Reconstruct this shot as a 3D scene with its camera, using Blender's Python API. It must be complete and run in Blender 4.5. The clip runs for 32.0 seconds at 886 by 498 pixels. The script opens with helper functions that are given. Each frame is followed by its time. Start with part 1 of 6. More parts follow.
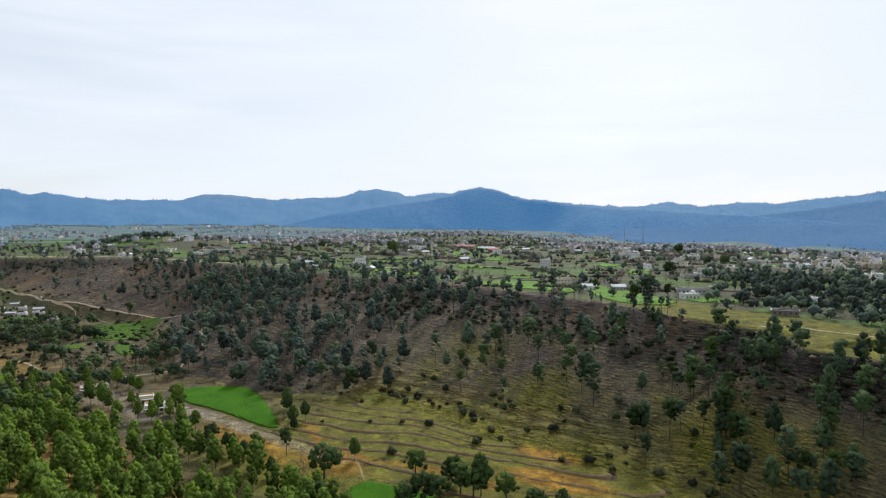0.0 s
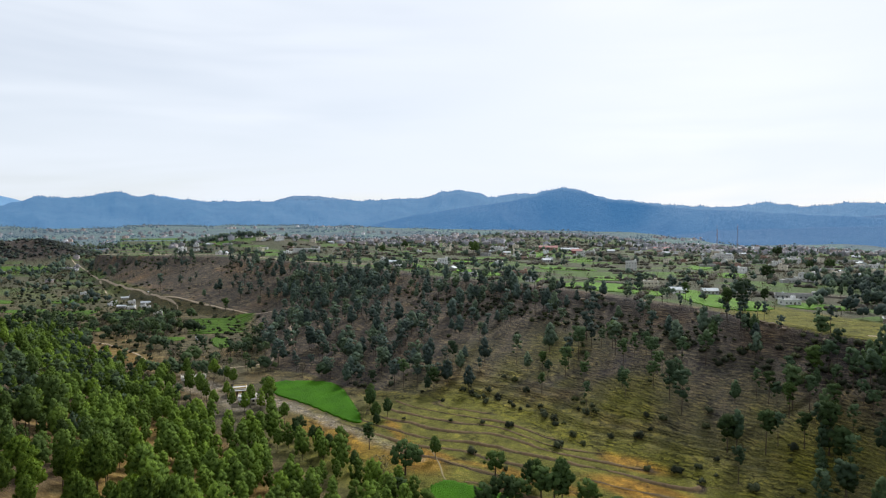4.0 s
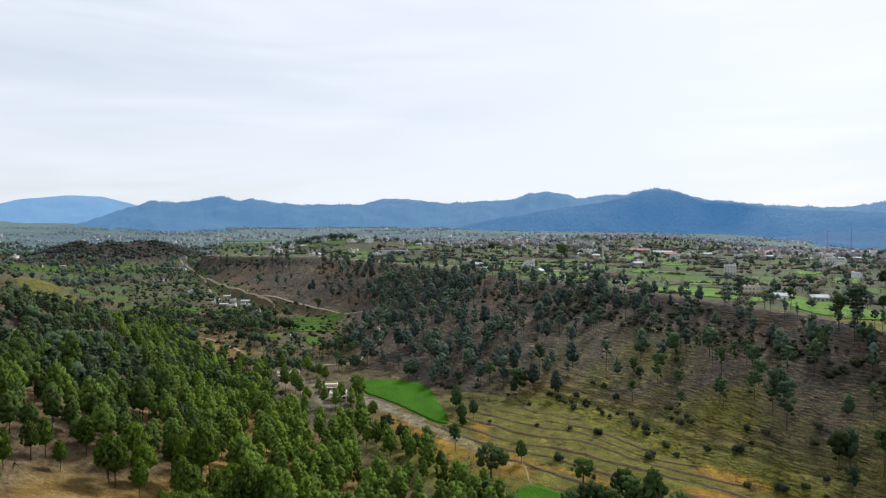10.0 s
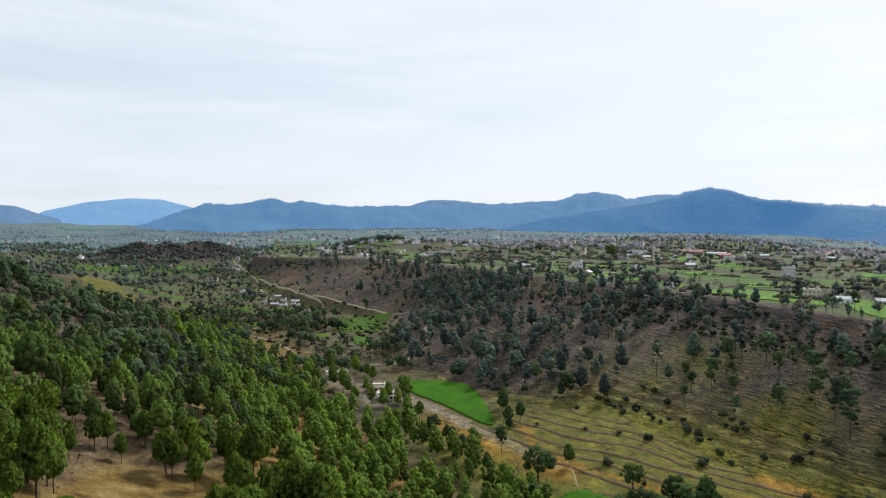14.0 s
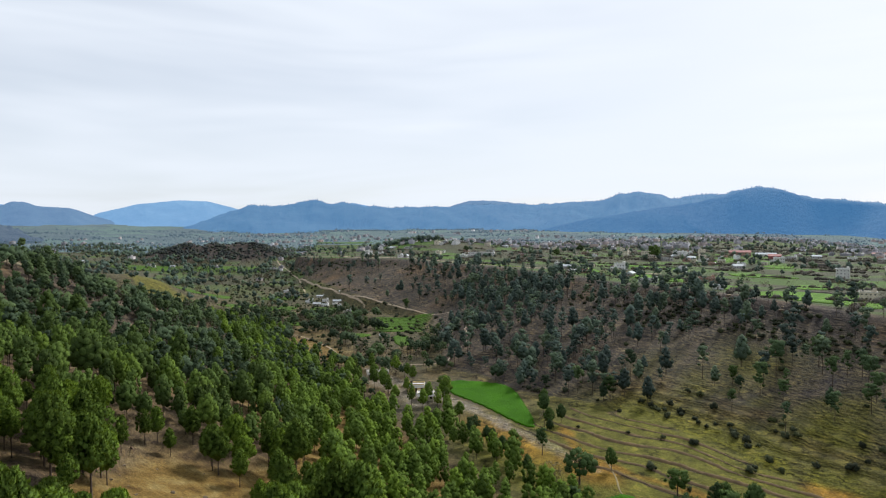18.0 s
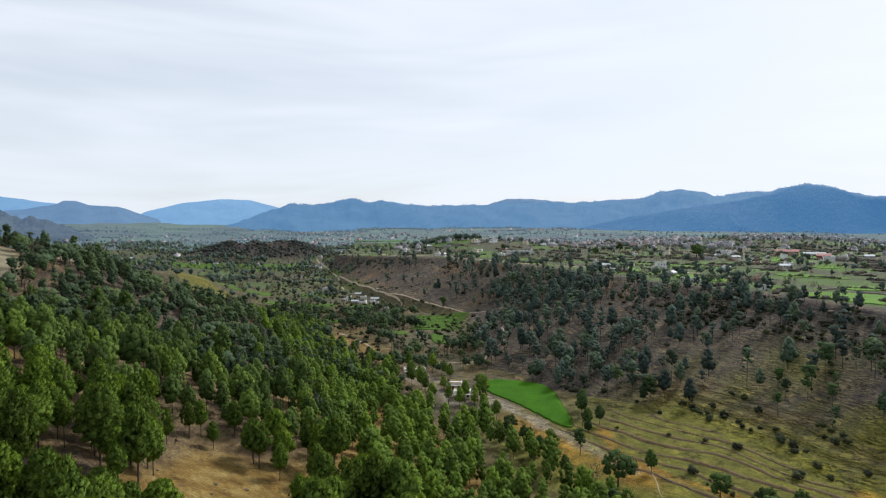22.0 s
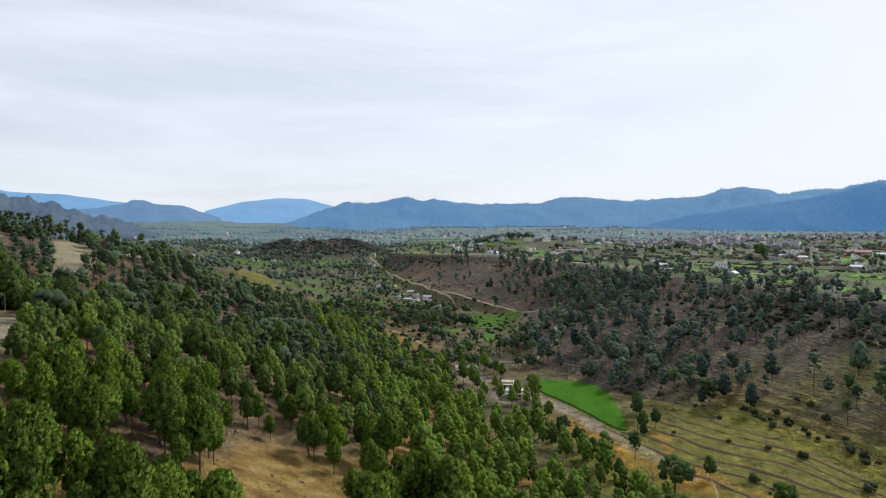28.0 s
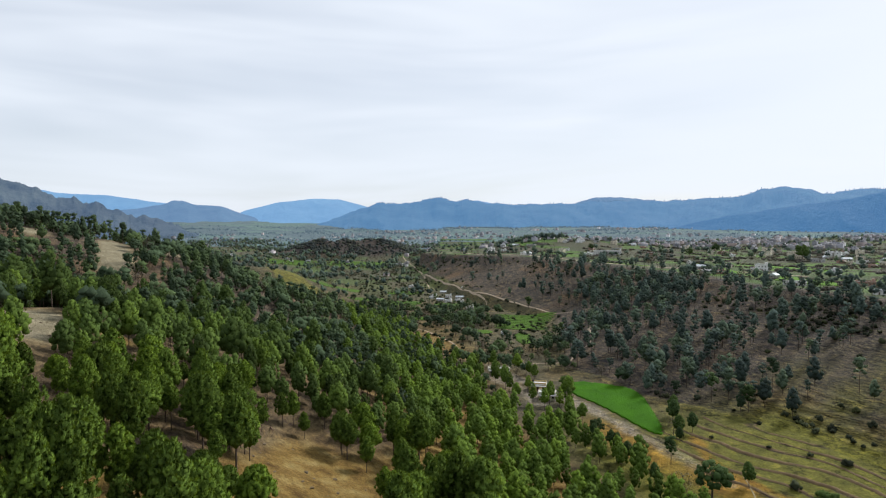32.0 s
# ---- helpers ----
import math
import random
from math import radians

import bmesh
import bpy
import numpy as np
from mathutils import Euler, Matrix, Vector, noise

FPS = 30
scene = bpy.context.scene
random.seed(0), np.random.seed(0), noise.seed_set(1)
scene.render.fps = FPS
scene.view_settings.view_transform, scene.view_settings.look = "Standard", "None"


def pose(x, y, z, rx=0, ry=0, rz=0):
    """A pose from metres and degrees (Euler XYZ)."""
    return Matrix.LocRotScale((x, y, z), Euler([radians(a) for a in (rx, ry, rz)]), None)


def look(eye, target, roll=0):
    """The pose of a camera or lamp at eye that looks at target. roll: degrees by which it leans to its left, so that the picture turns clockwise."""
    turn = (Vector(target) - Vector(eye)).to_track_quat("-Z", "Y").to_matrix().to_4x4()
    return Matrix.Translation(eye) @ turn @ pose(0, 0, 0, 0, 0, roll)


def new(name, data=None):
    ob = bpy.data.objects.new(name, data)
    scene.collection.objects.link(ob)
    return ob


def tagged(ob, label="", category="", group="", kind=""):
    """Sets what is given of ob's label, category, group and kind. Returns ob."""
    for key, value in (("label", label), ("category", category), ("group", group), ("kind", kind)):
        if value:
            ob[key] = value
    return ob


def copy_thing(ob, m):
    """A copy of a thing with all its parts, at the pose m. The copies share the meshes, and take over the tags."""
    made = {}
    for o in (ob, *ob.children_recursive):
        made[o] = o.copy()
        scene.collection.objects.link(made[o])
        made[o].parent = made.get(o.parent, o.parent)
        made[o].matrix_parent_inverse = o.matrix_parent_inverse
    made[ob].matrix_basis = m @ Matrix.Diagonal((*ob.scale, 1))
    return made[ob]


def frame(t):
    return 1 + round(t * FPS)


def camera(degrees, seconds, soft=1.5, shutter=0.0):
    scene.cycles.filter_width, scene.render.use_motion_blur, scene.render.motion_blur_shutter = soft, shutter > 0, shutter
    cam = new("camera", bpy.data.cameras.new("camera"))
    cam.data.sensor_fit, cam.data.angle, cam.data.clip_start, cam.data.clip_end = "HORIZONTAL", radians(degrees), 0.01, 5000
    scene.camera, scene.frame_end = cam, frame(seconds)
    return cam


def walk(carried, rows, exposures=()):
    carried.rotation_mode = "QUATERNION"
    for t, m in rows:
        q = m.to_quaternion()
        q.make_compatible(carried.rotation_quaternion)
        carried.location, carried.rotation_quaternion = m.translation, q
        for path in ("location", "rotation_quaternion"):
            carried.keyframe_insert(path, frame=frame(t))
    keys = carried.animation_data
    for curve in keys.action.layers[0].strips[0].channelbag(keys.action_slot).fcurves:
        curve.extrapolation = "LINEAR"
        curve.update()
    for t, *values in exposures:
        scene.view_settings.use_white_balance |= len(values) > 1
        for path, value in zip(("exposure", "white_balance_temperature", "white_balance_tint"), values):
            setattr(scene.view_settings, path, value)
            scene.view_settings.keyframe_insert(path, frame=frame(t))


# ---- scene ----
# The camera hovers over a pine hillside and turns slowly to its left.
cam = camera(70.85, 32.0, soft=1.22)
EYE = 90.0
# seconds, yaw to the left, pitch, roll to the right
TURNS = [
    (0.0, 0.000, -2.500, 0.000), (0.5, 0.380, -2.505, -0.008), (1.0, 0.752, -2.502, -0.004), (1.5, 1.105, -2.483, 0.010),
    (2.0, 2.068, -2.479, 0.008), (2.5, 4.287, -2.466, -0.067), (3.0, 6.135, -2.471, -0.126), (3.5, 6.902, -2.463, -0.114),
    (5.5, 9.587, -2.410, -0.082), (6.0, 10.267, -2.392, -0.073), (7.0, 11.612, -2.355, -0.053), (8.0, 12.870, -2.324, -0.008),
    (9.0, 14.144, -2.296, 0.032), (10.0, 15.452, -2.250, 0.028), (10.5, 16.081, -2.241, 0.051), (11.0, 16.611, -2.231, 0.088),
    (11.5, 17.081, -2.211, 0.098), (12.0, 17.491, -2.196, 0.115), (13.0, 18.522, -2.164, 0.120), (14.0, 19.732, -2.140, 0.150),
    (14.5, 20.432, -2.118, 0.155), (16.5, 22.385, -2.059, 0.215), (17.0, 22.724, -2.054, 0.251), (18.0, 23.410, -2.068, 0.272),
    (19.0, 24.193, -2.107, 0.288), (20.0, 24.990, -2.128, 0.293), (21.0, 25.899, -2.166, 0.270), (22.0, 26.837, -2.207, 0.254),
    (23.0, 27.648, -2.249, 0.245), (24.0, 28.433, -2.293, 0.230), (25.0, 29.223, -2.309, 0.230), (25.5, 29.621, -2.317, 0.224),
    (27.5, 31.240, -2.332, 0.191), (28.0, 31.655, -2.325, 0.180), (29.0, 32.445, -2.320, 0.160), (30.0, 33.203, -2.311, 0.158),
    (31.0, 33.920, -2.303, 0.165), (32.0, 34.664, -2.283, 0.125),
]
walk(cam, [(t, pose(0, 0, EYE, 0, 0, yaw) @ pose(0, 0, 0, 90 + pitch) @ pose(0, 0, 0, 0, 0, -roll)) for t, yaw, pitch, roll in TURNS])

# ---- light: a bright, thinly clouded sky with a hazy sun ahead ----
SUN_AZ, SUN_EL = 16.0, 38.0
scene.view_settings.exposure = 0.0
world = bpy.data.worlds.new("world")
scene.world = world
world.use_nodes = True
wt = world.node_tree
wt.nodes.clear()
wn = wt.nodes.new
sky = wn("ShaderNodeTexSky")
sky.sky_type = "NISHITA"
sky.sun_disc = False
sky.sun_elevation, sky.sun_rotation = radians(SUN_EL), radians(SUN_AZ)
sky.altitude, sky.air_density, sky.dust_density, sky.ozone_density = 900, 1.0, 3.0, 1.0
sky_dim = wn("ShaderNodeVectorMath")
sky_dim.operation = "SCALE"
sky_dim.inputs["Scale"].default_value = 0.10
wt.links.new(sky.outputs[0], sky_dim.inputs[0])
coord = wn("ShaderNodeTexCoord")
stretch = wn("ShaderNodeMapping")
stretch.inputs["Scale"].default_value = (0.9, 0.9, 7.0)
wt.links.new(coord.outputs["Generated"], stretch.inputs[0])
clouds = wn("ShaderNodeTexNoise")
clouds.inputs["Scale"].default_value, clouds.inputs["Detail"].default_value = 1.7, 3
clouds.inputs["Roughness"].default_value, clouds.inputs["Distortion"].default_value = 0.55, 0.4
wt.links.new(stretch.outputs[0], clouds.inputs["Vector"])
cloud_ramp = wn("ShaderNodeValToRGB")
cloud_ramp.color_ramp.elements[0].position, cloud_ramp.color_ramp.elements[0].color = 0.34, (0.66, 0.66, 0.66, 1)
cloud_ramp.color_ramp.elements[1].position, cloud_ramp.color_ramp.elements[1].color = 0.66, (0.96, 0.96, 0.96, 1)
wt.links.new(clouds.outputs["Fac"], cloud_ramp.inputs[0])
sky_mix = wn("ShaderNodeMix")
sky_mix.data_type = "RGBA"
sky_mix.inputs["B"].default_value = (0.872, 0.938, 1.035, 1)
wt.links.new(cloud_ramp.outputs[0], sky_mix.inputs["Factor"])
wt.links.new(sky_dim.outputs[0], sky_mix.inputs["A"])
back = wn("ShaderNodeBackground")
wt.links.new(sky_mix.outputs["Result"], back.inputs["Color"])
back.inputs["Strength"].default_value = 1.0
wout = wn("ShaderNodeOutputWorld")
wt.links.new(back.outputs[0], wout.inputs["Surface"])

sun = new("sun", bpy.data.lights.new("sun", "SUN"))
sun.data.energy, sun.data.angle, sun.data.color = 4.2, radians(14), (1.0, 0.975, 0.94)
SUN_WAY = Vector((math.sin(radians(SUN_AZ)) * math.cos(radians(SUN_EL)), math.cos(radians(SUN_AZ)) * math.cos(radians(SUN_EL)), math.sin(radians(SUN_EL))))
sun.matrix_world = look(SUN_WAY * 900, (0, 0, 0))


# ---- materials ----
def material(name, rough=0.9, metal=0.0):
    m = bpy.data.materials.new(name)
    m.use_nodes = True
    b = m.node_tree.nodes["Principled BSDF"]
    b.inputs["Roughness"].default_value, b.inputs["Metallic"].default_value = rough, metal
    b.inputs["Specular IOR Level"].default_value = 0.25
    return m, m.node_tree, b


def node(tree, kind, **values):
    n = tree.nodes.new(kind)
    for key, value in values.items():
        n.inputs[key.replace("_", " ")].default_value = value
    return n


def noise_node(tree, scale, detail=4.0, rough=0.6, vector=None):
    n = node(tree, "ShaderNodeTexNoise", Scale=scale, Detail=detail, Roughness=rough)
    if vector is None:
        vector = node(tree, "ShaderNodeNewGeometry").outputs["Position"]
    tree.links.new(vector, n.inputs["Vector"])
    return n.outputs["Fac"]


def ramp_node(tree, source, stops):
    n = node(tree, "ShaderNodeValToRGB")
    els = n.color_ramp.elements
    while len(els) < len(stops):
        els.new(0.5)
    for e, (p, c) in zip(els, stops):
        e.position, e.color = p, (*c, 1) if len(c) == 3 else c
    tree.links.new(source, n.inputs[0])
    return n.outputs[0]


def mix_node(tree, factor, a, b, blend="MIX"):
    n = node(tree, "ShaderNodeMix")
    n.data_type, n.blend_type = "RGBA", blend
    for value, key in ((factor, "Factor"), (a, "A"), (b, "B")):
        if hasattr(value, "links"):
            tree.links.new(value, n.inputs[key])
        else:
            n.inputs[key].default_value = value if key == "Factor" else (*value, 1)
    return n.outputs["Result"]


def math_node(tree, op, a, b=0.0):
    n = tree.nodes.new("ShaderNodeMath")
    n.operation = op
    for i, v in enumerate((a, b)):
        if hasattr(v, "links"):
            tree.links.new(v, n.inputs[i])
        else:
            n.inputs[i].default_value = v
    return n.outputs[0]


def bump_to(tree, bsdf, height, strength=0.5, distance=0.3):
    n = node(tree, "ShaderNodeBump", Strength=strength, Distance=distance)
    tree.links.new(height, n.inputs["Height"])
    tree.links.new(n.outputs[0], bsdf.inputs["Normal"])


def foliage(name, dark, light, tone_shift=0.5):
    """Needles or leaves: each leaf's own shade, each tree's own tone."""
    m, tree, b = material(name, 0.85)
    b.inputs["Specular IOR Level"].default_value = 0.06
    geo = node(tree, "ShaderNodeNewGeometry")
    info = node(tree, "ShaderNodeObjectInfo")
    tone = node(tree, "ShaderNodeAttribute")
    tone.attribute_name = "tone"
    clump = noise_node(tree, 2.0, 3, 0.65)
    leaf = mix_node(tree, math_node(tree, "ADD", math_node(tree, "MULTIPLY", geo.outputs["Random Per Island"], 0.22), math_node(tree, "SUBTRACT", math_node(tree, "MULTIPLY", clump, 1.4), 0.34)), dark, light)
    bump_to(tree, b, clump, 0.6, 0.3)
    each = math_node(tree, "FRACT", math_node(tree, "ADD", info.outputs["Random"], tone.outputs["Fac"]))
    shade = ramp_node(tree, each, [(0.0, (1 - tone_shift,) * 3), (0.5, (1.0, 1.0, 1.0)), (1.0, (1 + tone_shift * 0.55, 1 + tone_shift * 0.5, 1 - tone_shift * 0.3))])
    col = mix_node(tree, 1.0, leaf, shade, "MULTIPLY")
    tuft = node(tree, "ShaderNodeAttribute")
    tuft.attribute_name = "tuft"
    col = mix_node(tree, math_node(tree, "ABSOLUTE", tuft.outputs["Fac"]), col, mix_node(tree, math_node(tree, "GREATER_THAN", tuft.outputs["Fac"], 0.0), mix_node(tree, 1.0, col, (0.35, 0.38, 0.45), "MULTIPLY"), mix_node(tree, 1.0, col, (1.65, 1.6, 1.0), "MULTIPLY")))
    tree.links.new(col, b.inputs["Base Color"])
    thin = node(tree, "ShaderNodeBsdfTranslucent")
    tree.links.new(mix_node(tree, 1.0, col, (1.25, 1.2, 0.6), "MULTIPLY"), thin.inputs["Color"])
    both = node(tree, "ShaderNodeMixShader", Fac=0.30)
    tree.links.new(b.outputs[0], both.inputs[1])
    tree.links.new(thin.outputs[0], both.inputs[2])
    tree.links.new(both.outputs[0], tree.nodes["Material Output"].inputs["Surface"])
    return m


def plain(name, color, spread=0.25, scale=3.0, rough=0.9, metal=0.0, bump=0.0):
    m, tree, b = material(name, rough, metal)
    big = noise_node(tree, scale * 0.15, 3)
    fine = noise_node(tree, scale * 2.5, 5, 0.7)
    f = math_node(tree, "ADD", math_node(tree, "MULTIPLY", big, 0.6), math_node(tree, "MULTIPLY", fine, 0.4))
    lo, hi = [c * (1 - spread) for c in color], [min(1.0, c * (1 + spread)) for c in color]
    tree.links.new(ramp_node(tree, f, [(0.3, lo), (0.7, hi)]), b.inputs["Base Color"])
    if bump:
        bump_to(tree, b, fine, 0.6, bump)
    return m


PINE = foliage("pine_needles", (0.046, 0.084, 0.020), (0.184, 0.278, 0.046), 0.45)
# lightened and blued: haze over the far slope mixed into the base colour
PINE_HAZED = foliage("hazed_pine_needles", (0.062, 0.094, 0.084), (0.124, 0.170, 0.146), 0.45)
BROAD = foliage("broad_leaves", (0.034, 0.064, 0.024), (0.080, 0.124, 0.046))
# blue raised to stand for haze over valley and plateau
TWIGS = foliage("bare_twigs", (0.078, 0.072, 0.066), (0.170, 0.155, 0.138), 0.25)
SCRUB = foliage("scrub_leaves", (0.034, 0.042, 0.030), (0.074, 0.086, 0.052))
# blue-grey base, with the haze over the plain painted in
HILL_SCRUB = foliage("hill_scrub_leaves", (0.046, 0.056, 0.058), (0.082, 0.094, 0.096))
BARK = plain("pine_bark", (0.075, 0.055, 0.042), 0.4, 6.0, bump=0.05)


# ---- the lie of the land ----
def fbm(x, y, scale, octaves=4, seed=0):
    """Smooth value noise, about -1 to 1, on arrays."""
    total, amp, norm = 0.0, 1.0, 0.0
    for o in range(octaves):
        u, v = x / scale + 17.3 * (seed + o), y / scale - 9.1 * (seed + o)
        i, j = np.floor(u), np.floor(v)
        fu, fv = u - i, v - j
        fu, fv = fu * fu * (3 - 2 * fu), fv * fv * (3 - 2 * fv)

        def lattice(a, b):
            q = np.sin(a * 127.1 + b * 311.7 + seed * 74.7) * 43758.5453
            return (q - np.floor(q)) * 2 - 1
        low = lattice(i, j) * (1 - fu) + lattice(i + 1, j) * fu
        high = lattice(i, j + 1) * (1 - fu) + lattice(i + 1, j + 1) * fu
        total = total + amp * (low * (1 - fv) + high * fv)
        norm += amp
        amp, scale = amp * 0.5, scale * 0.5
    return total / norm


def smooth(a, b, v):
    s = np.clip((v - a) / (b - a), 0, 1)
    return s * s * (3 - 2 * s)


def to_line(x, y, pts):
    """Distance to a polyline, its interpolated third value there, and the side (+1: on its left)."""
    best = np.full(np.shape(x), 1e9)
    val, side = np.zeros(np.shape(x)), np.zeros(np.shape(x))
    for (ax, ay, ah), (bx, by, bh) in zip(pts[:-1], pts[1:]):
        dx, dy = bx - ax, by - ay
        s = np.clip(((x - ax) * dx + (y - ay) * dy) / (dx * dx + dy * dy), 0, 1)
        d = np.hypot(x - ax - s * dx, y - ay - s * dy)
        near = d < best - 1e-6
        best = np.where(near, d, best)
        val = np.where(near, ah + s * (bh - ah), val)
        side = np.where(near, np.sign(dx * (y - ay) - dy * (x - ax)), side)
    return best, val, side


# the edge of the plateau and the foot of its slope, from the right hand to the far left: x, y, height
RIM = [(520, -250, 42), (300, 40, 42), (190, 150, 42), (151, 211, 42), (132, 226, 43.6), (138, 245, 45), (124, 263, 46.2), (107, 282, 47), (87, 324, 47.3), (57, 354, 47.8), (31, 393, 47.5),
       (-10, 441, 47), (-62, 470, 47.6), (-105, 515, 48), (-174, 572, 49), (-218, 594, 49.5), (-276, 626, 50), (-355, 668, 50), (-430, 692, 46), (-534, 752, 40), (-640, 850, 33), (-760, 1050, 30)]
FOOT = [(400, -350, 2), (200, -30, 2), (120, 130, 2), (84, 195, 2), (62, 211, 3), (37, 229, 4), (15, 245, 5), (-22, 284, 6), (-62, 303, 5), (-92, 314, 3.5), (-122, 340, 3.5), (-150, 346, 4), (-168, 385, 6),
        (-229, 505, 11), (-279, 525, 16), (-352, 565, 20), (-480, 673, 22), (-600, 800, 22), (-740, 1030, 24)]
UX, UY = -0.77, 0.64


def old_fields(s, d):
    """Where the valley side is stepped into old field terraces."""
    return smooth(-20, -34, d) * smooth(-136, -112, d) * smooth(92, 62, s) * smooth(-105, -70, s)


def terraces(x, y, h):
    """Steps of the old fields: the stepped height of raw ground h, and how much of a bank a point lies on."""
    s, d = (x + 40) * UX + (y - 190) * UY, -(x + 40) * UY + (y - 190) * UX
    v = np.minimum(h, 7.0) / 0.64 + np.clip(h - 7.0, 0, 99) / 2.1 + 0.55 * fbm(x, y, 34, 4, 14)
    i = np.floor(v)
    size = np.where(h < 7.0, 0.64, 2.1)
    u = v - i
    on = old_fields(s, d) * smooth(22.0, 7.0, h)
    shift = (smooth(0.74, 0.96, u) - u) * size * 0.96
    return h + on * shift, on * np.clip(0.8 + 1.3 * fbm(x, y, 18, 2, 15), 0.05, 1), v


def raw_land(x, y):
    """Height of the ground before the old fields were cut."""
    x, y = np.asarray(x, float), np.asarray(y, float)
    wx, wy = x + 5 * fbm(x, y, 45, 3, 3), y + 5 * fbm(x, y, 45, 3, 4)
    s = (wx + 40) * UX + (wy - 190) * UY          # along the valley, upstream
    d = -(wx + 40) * UY + (wy - 190) * UX         # out of the valley, up the near hill
    r = np.hypot(x, y)
    # valley floor and the plain that it opens to
    floor = 0.02 * np.clip(s, -100, 900) + 0.030 * np.clip(s - 900, 0, 2600) + 0.6 * fbm(x, y, 60, 3, 5) * (1 - 0.85 * old_fields(s, d)) + 0.070 * np.clip(-d - 14, 0, 74) * smooth(150, 85, s) * smooth(-170, -120, s)
    # near hill, a spur that ends upstream
    end = 1 - smooth(280, 430, s + 0.25 * (d - 100) - 0.5 * np.clip(d - 140, 0, 300))
    up = np.clip(d - 22, 0, 400)
    up = up - 0.60 * np.clip(up - 160, 0, 300)
    hill = 0.40 * np.sqrt(up * up + 200) - 0.40 * math.sqrt(200)
    hill = hill * (0.12 + 0.88 * end) * (1 + 0.10 * fbm(x, y, 110, 3, 6)) + np.where(up > 0, 1.6 * fbm(x, y, 28, 3, 7) * np.clip(up / 30, 0, 1), 0)
    hill = hill * (1 + 0.15 * smooth(190, 265, s))
    hill = hill * (1 - 0.24 * np.exp(-(((s - 150) / 46) ** 2)) * smooth(60, 150, d))
    second = 26 * np.exp(-(((s - 560) / 90) ** 2)) * smooth(15, 130, d) * (1 + 0.3 * fbm(x, y, 60, 3, 8))
    mesa = 32 * np.exp(-((((x + 887) * 0.73 + (y - 951) * 0.68) / 122) ** 4 + ((-(x + 887) * 0.68 + (y - 951) * 0.73) / 66) ** 2)) * (1 + 0.5 * fbm(x, y, 60, 4, 16))
    base = floor + hill + second + mesa
    # the far slope and its plateau
    dr, hr, side_r = to_line(wx, wy, RIM)
    df, hf, side_f = to_line(wx, wy, FOOT)
    beyond, below = side_r < 0, side_f > 0
    f = df / (df + dr + 1e-6)
    prof = 0.75 * f + 0.25 * smooth(0.0, 1.0, f) + 0.10 * smooth(0.86, 1.0, f) - 0.10 * f
    slope = hf + (hr - hf) * prof + 1.8 * fbm(x, y, 35, 4, 9) * np.clip(np.minimum(df, dr) / 12, 0, 1)
    top = hr + 0.9 * fbm(x, y, 90, 3, 10) * np.clip(dr / 40, 0, 1)
    az = np.degrees(np.arctan2(x, y))
    top = top + (0.022 * np.clip(r - 700, 0, 900) + 3 * fbm(x, y, 260, 3, 12) * np.clip((r - 500) / 400, 0, 1)) * smooth(14, -6, az)
    top = top + 22 * np.exp(-(((x + 420) / 110) ** 2 + ((y - 910) / 100) ** 2)) - 20 * smooth(1050, 1500, r) * smooth(2, 20, az)
    top = top - 0.02 * np.clip(dr - 200, 0, 500) * smooth(22, 40, az)
    far = 60 + 0.012 * np.clip(r - 1700, 0, 2000) * smooth(12, -12, az) - 25 * smooth(0, 25, az)
    k = smooth(1650, 2300, r)
    top = top * (1 - k) + far * k
    out = np.where(beyond, top, slope)
    w = smooth(0, 14, df)
    low = base * w + (np.minimum(base, hf) * 0 + hf) * (1 - w)
    blend = np.where(below, low, out)
    return blend


def land(x, y):
    """Height of the ground."""
    x, y = np.asarray(x, float), np.asarray(y, float)
    return terraces(x, y, raw_land(x, y))[0]


def h_at(x, y):
    return float(land(np.array([x]), np.array([y]))[0])



# ---- building helpers ----
def mesh_from(name, verts, tris, mat, tone=None, smooth_shade=False, tuft=None, normals=None):
    """A mesh from arrays of corners and triangles, with the corners' own normals where they are given."""
    verts, tris = np.asarray(verts, np.float32), np.asarray(tris, np.int32)
    me = bpy.data.meshes.new(name)
    me.vertices.add(len(verts))
    me.vertices.foreach_set("co", verts.ravel())
    n = tris.shape[1]
    me.loops.add(tris.size)
    me.loops.foreach_set("vertex_index", tris.ravel())
    me.polygons.add(len(tris))
    me.polygons.foreach_set("loop_start", np.arange(len(tris), dtype=np.int32) * n)
    if smooth_shade:
        me.polygons.foreach_set("use_smooth", np.ones(len(tris), dtype=bool))
    if tone is not None:
        a = me.attributes.new("tone", "FLOAT", "POINT")
        a.data.foreach_set("value", np.asarray(tone, np.float32))
    if tuft is not None:
        a = me.attributes.new("tuft", "FLOAT", "POINT")
        a.data.foreach_set("value", np.asarray(tuft, np.float32))
    me.update(calc_edges=True)
    me.materials.append(mat)
    if normals is not None:
        me.polygons.foreach_set("use_smooth", np.ones(len(tris), dtype=bool))
        me.normals_split_custom_set_from_vertices(normals.tolist())
    return me


def part(name, bm, mat, parent, label=""):
    """Links a bmesh, or a mesh, as one object under a thing."""
    if isinstance(bm, bmesh.types.BMesh):
        me = bpy.data.meshes.new(name)
        bm.to_mesh(me)
        bm.free()
        me.materials.append(mat)
    else:
        me = bm
    ob = new(name, me)
    ob.parent = parent
    return tagged(ob, label) if label else ob


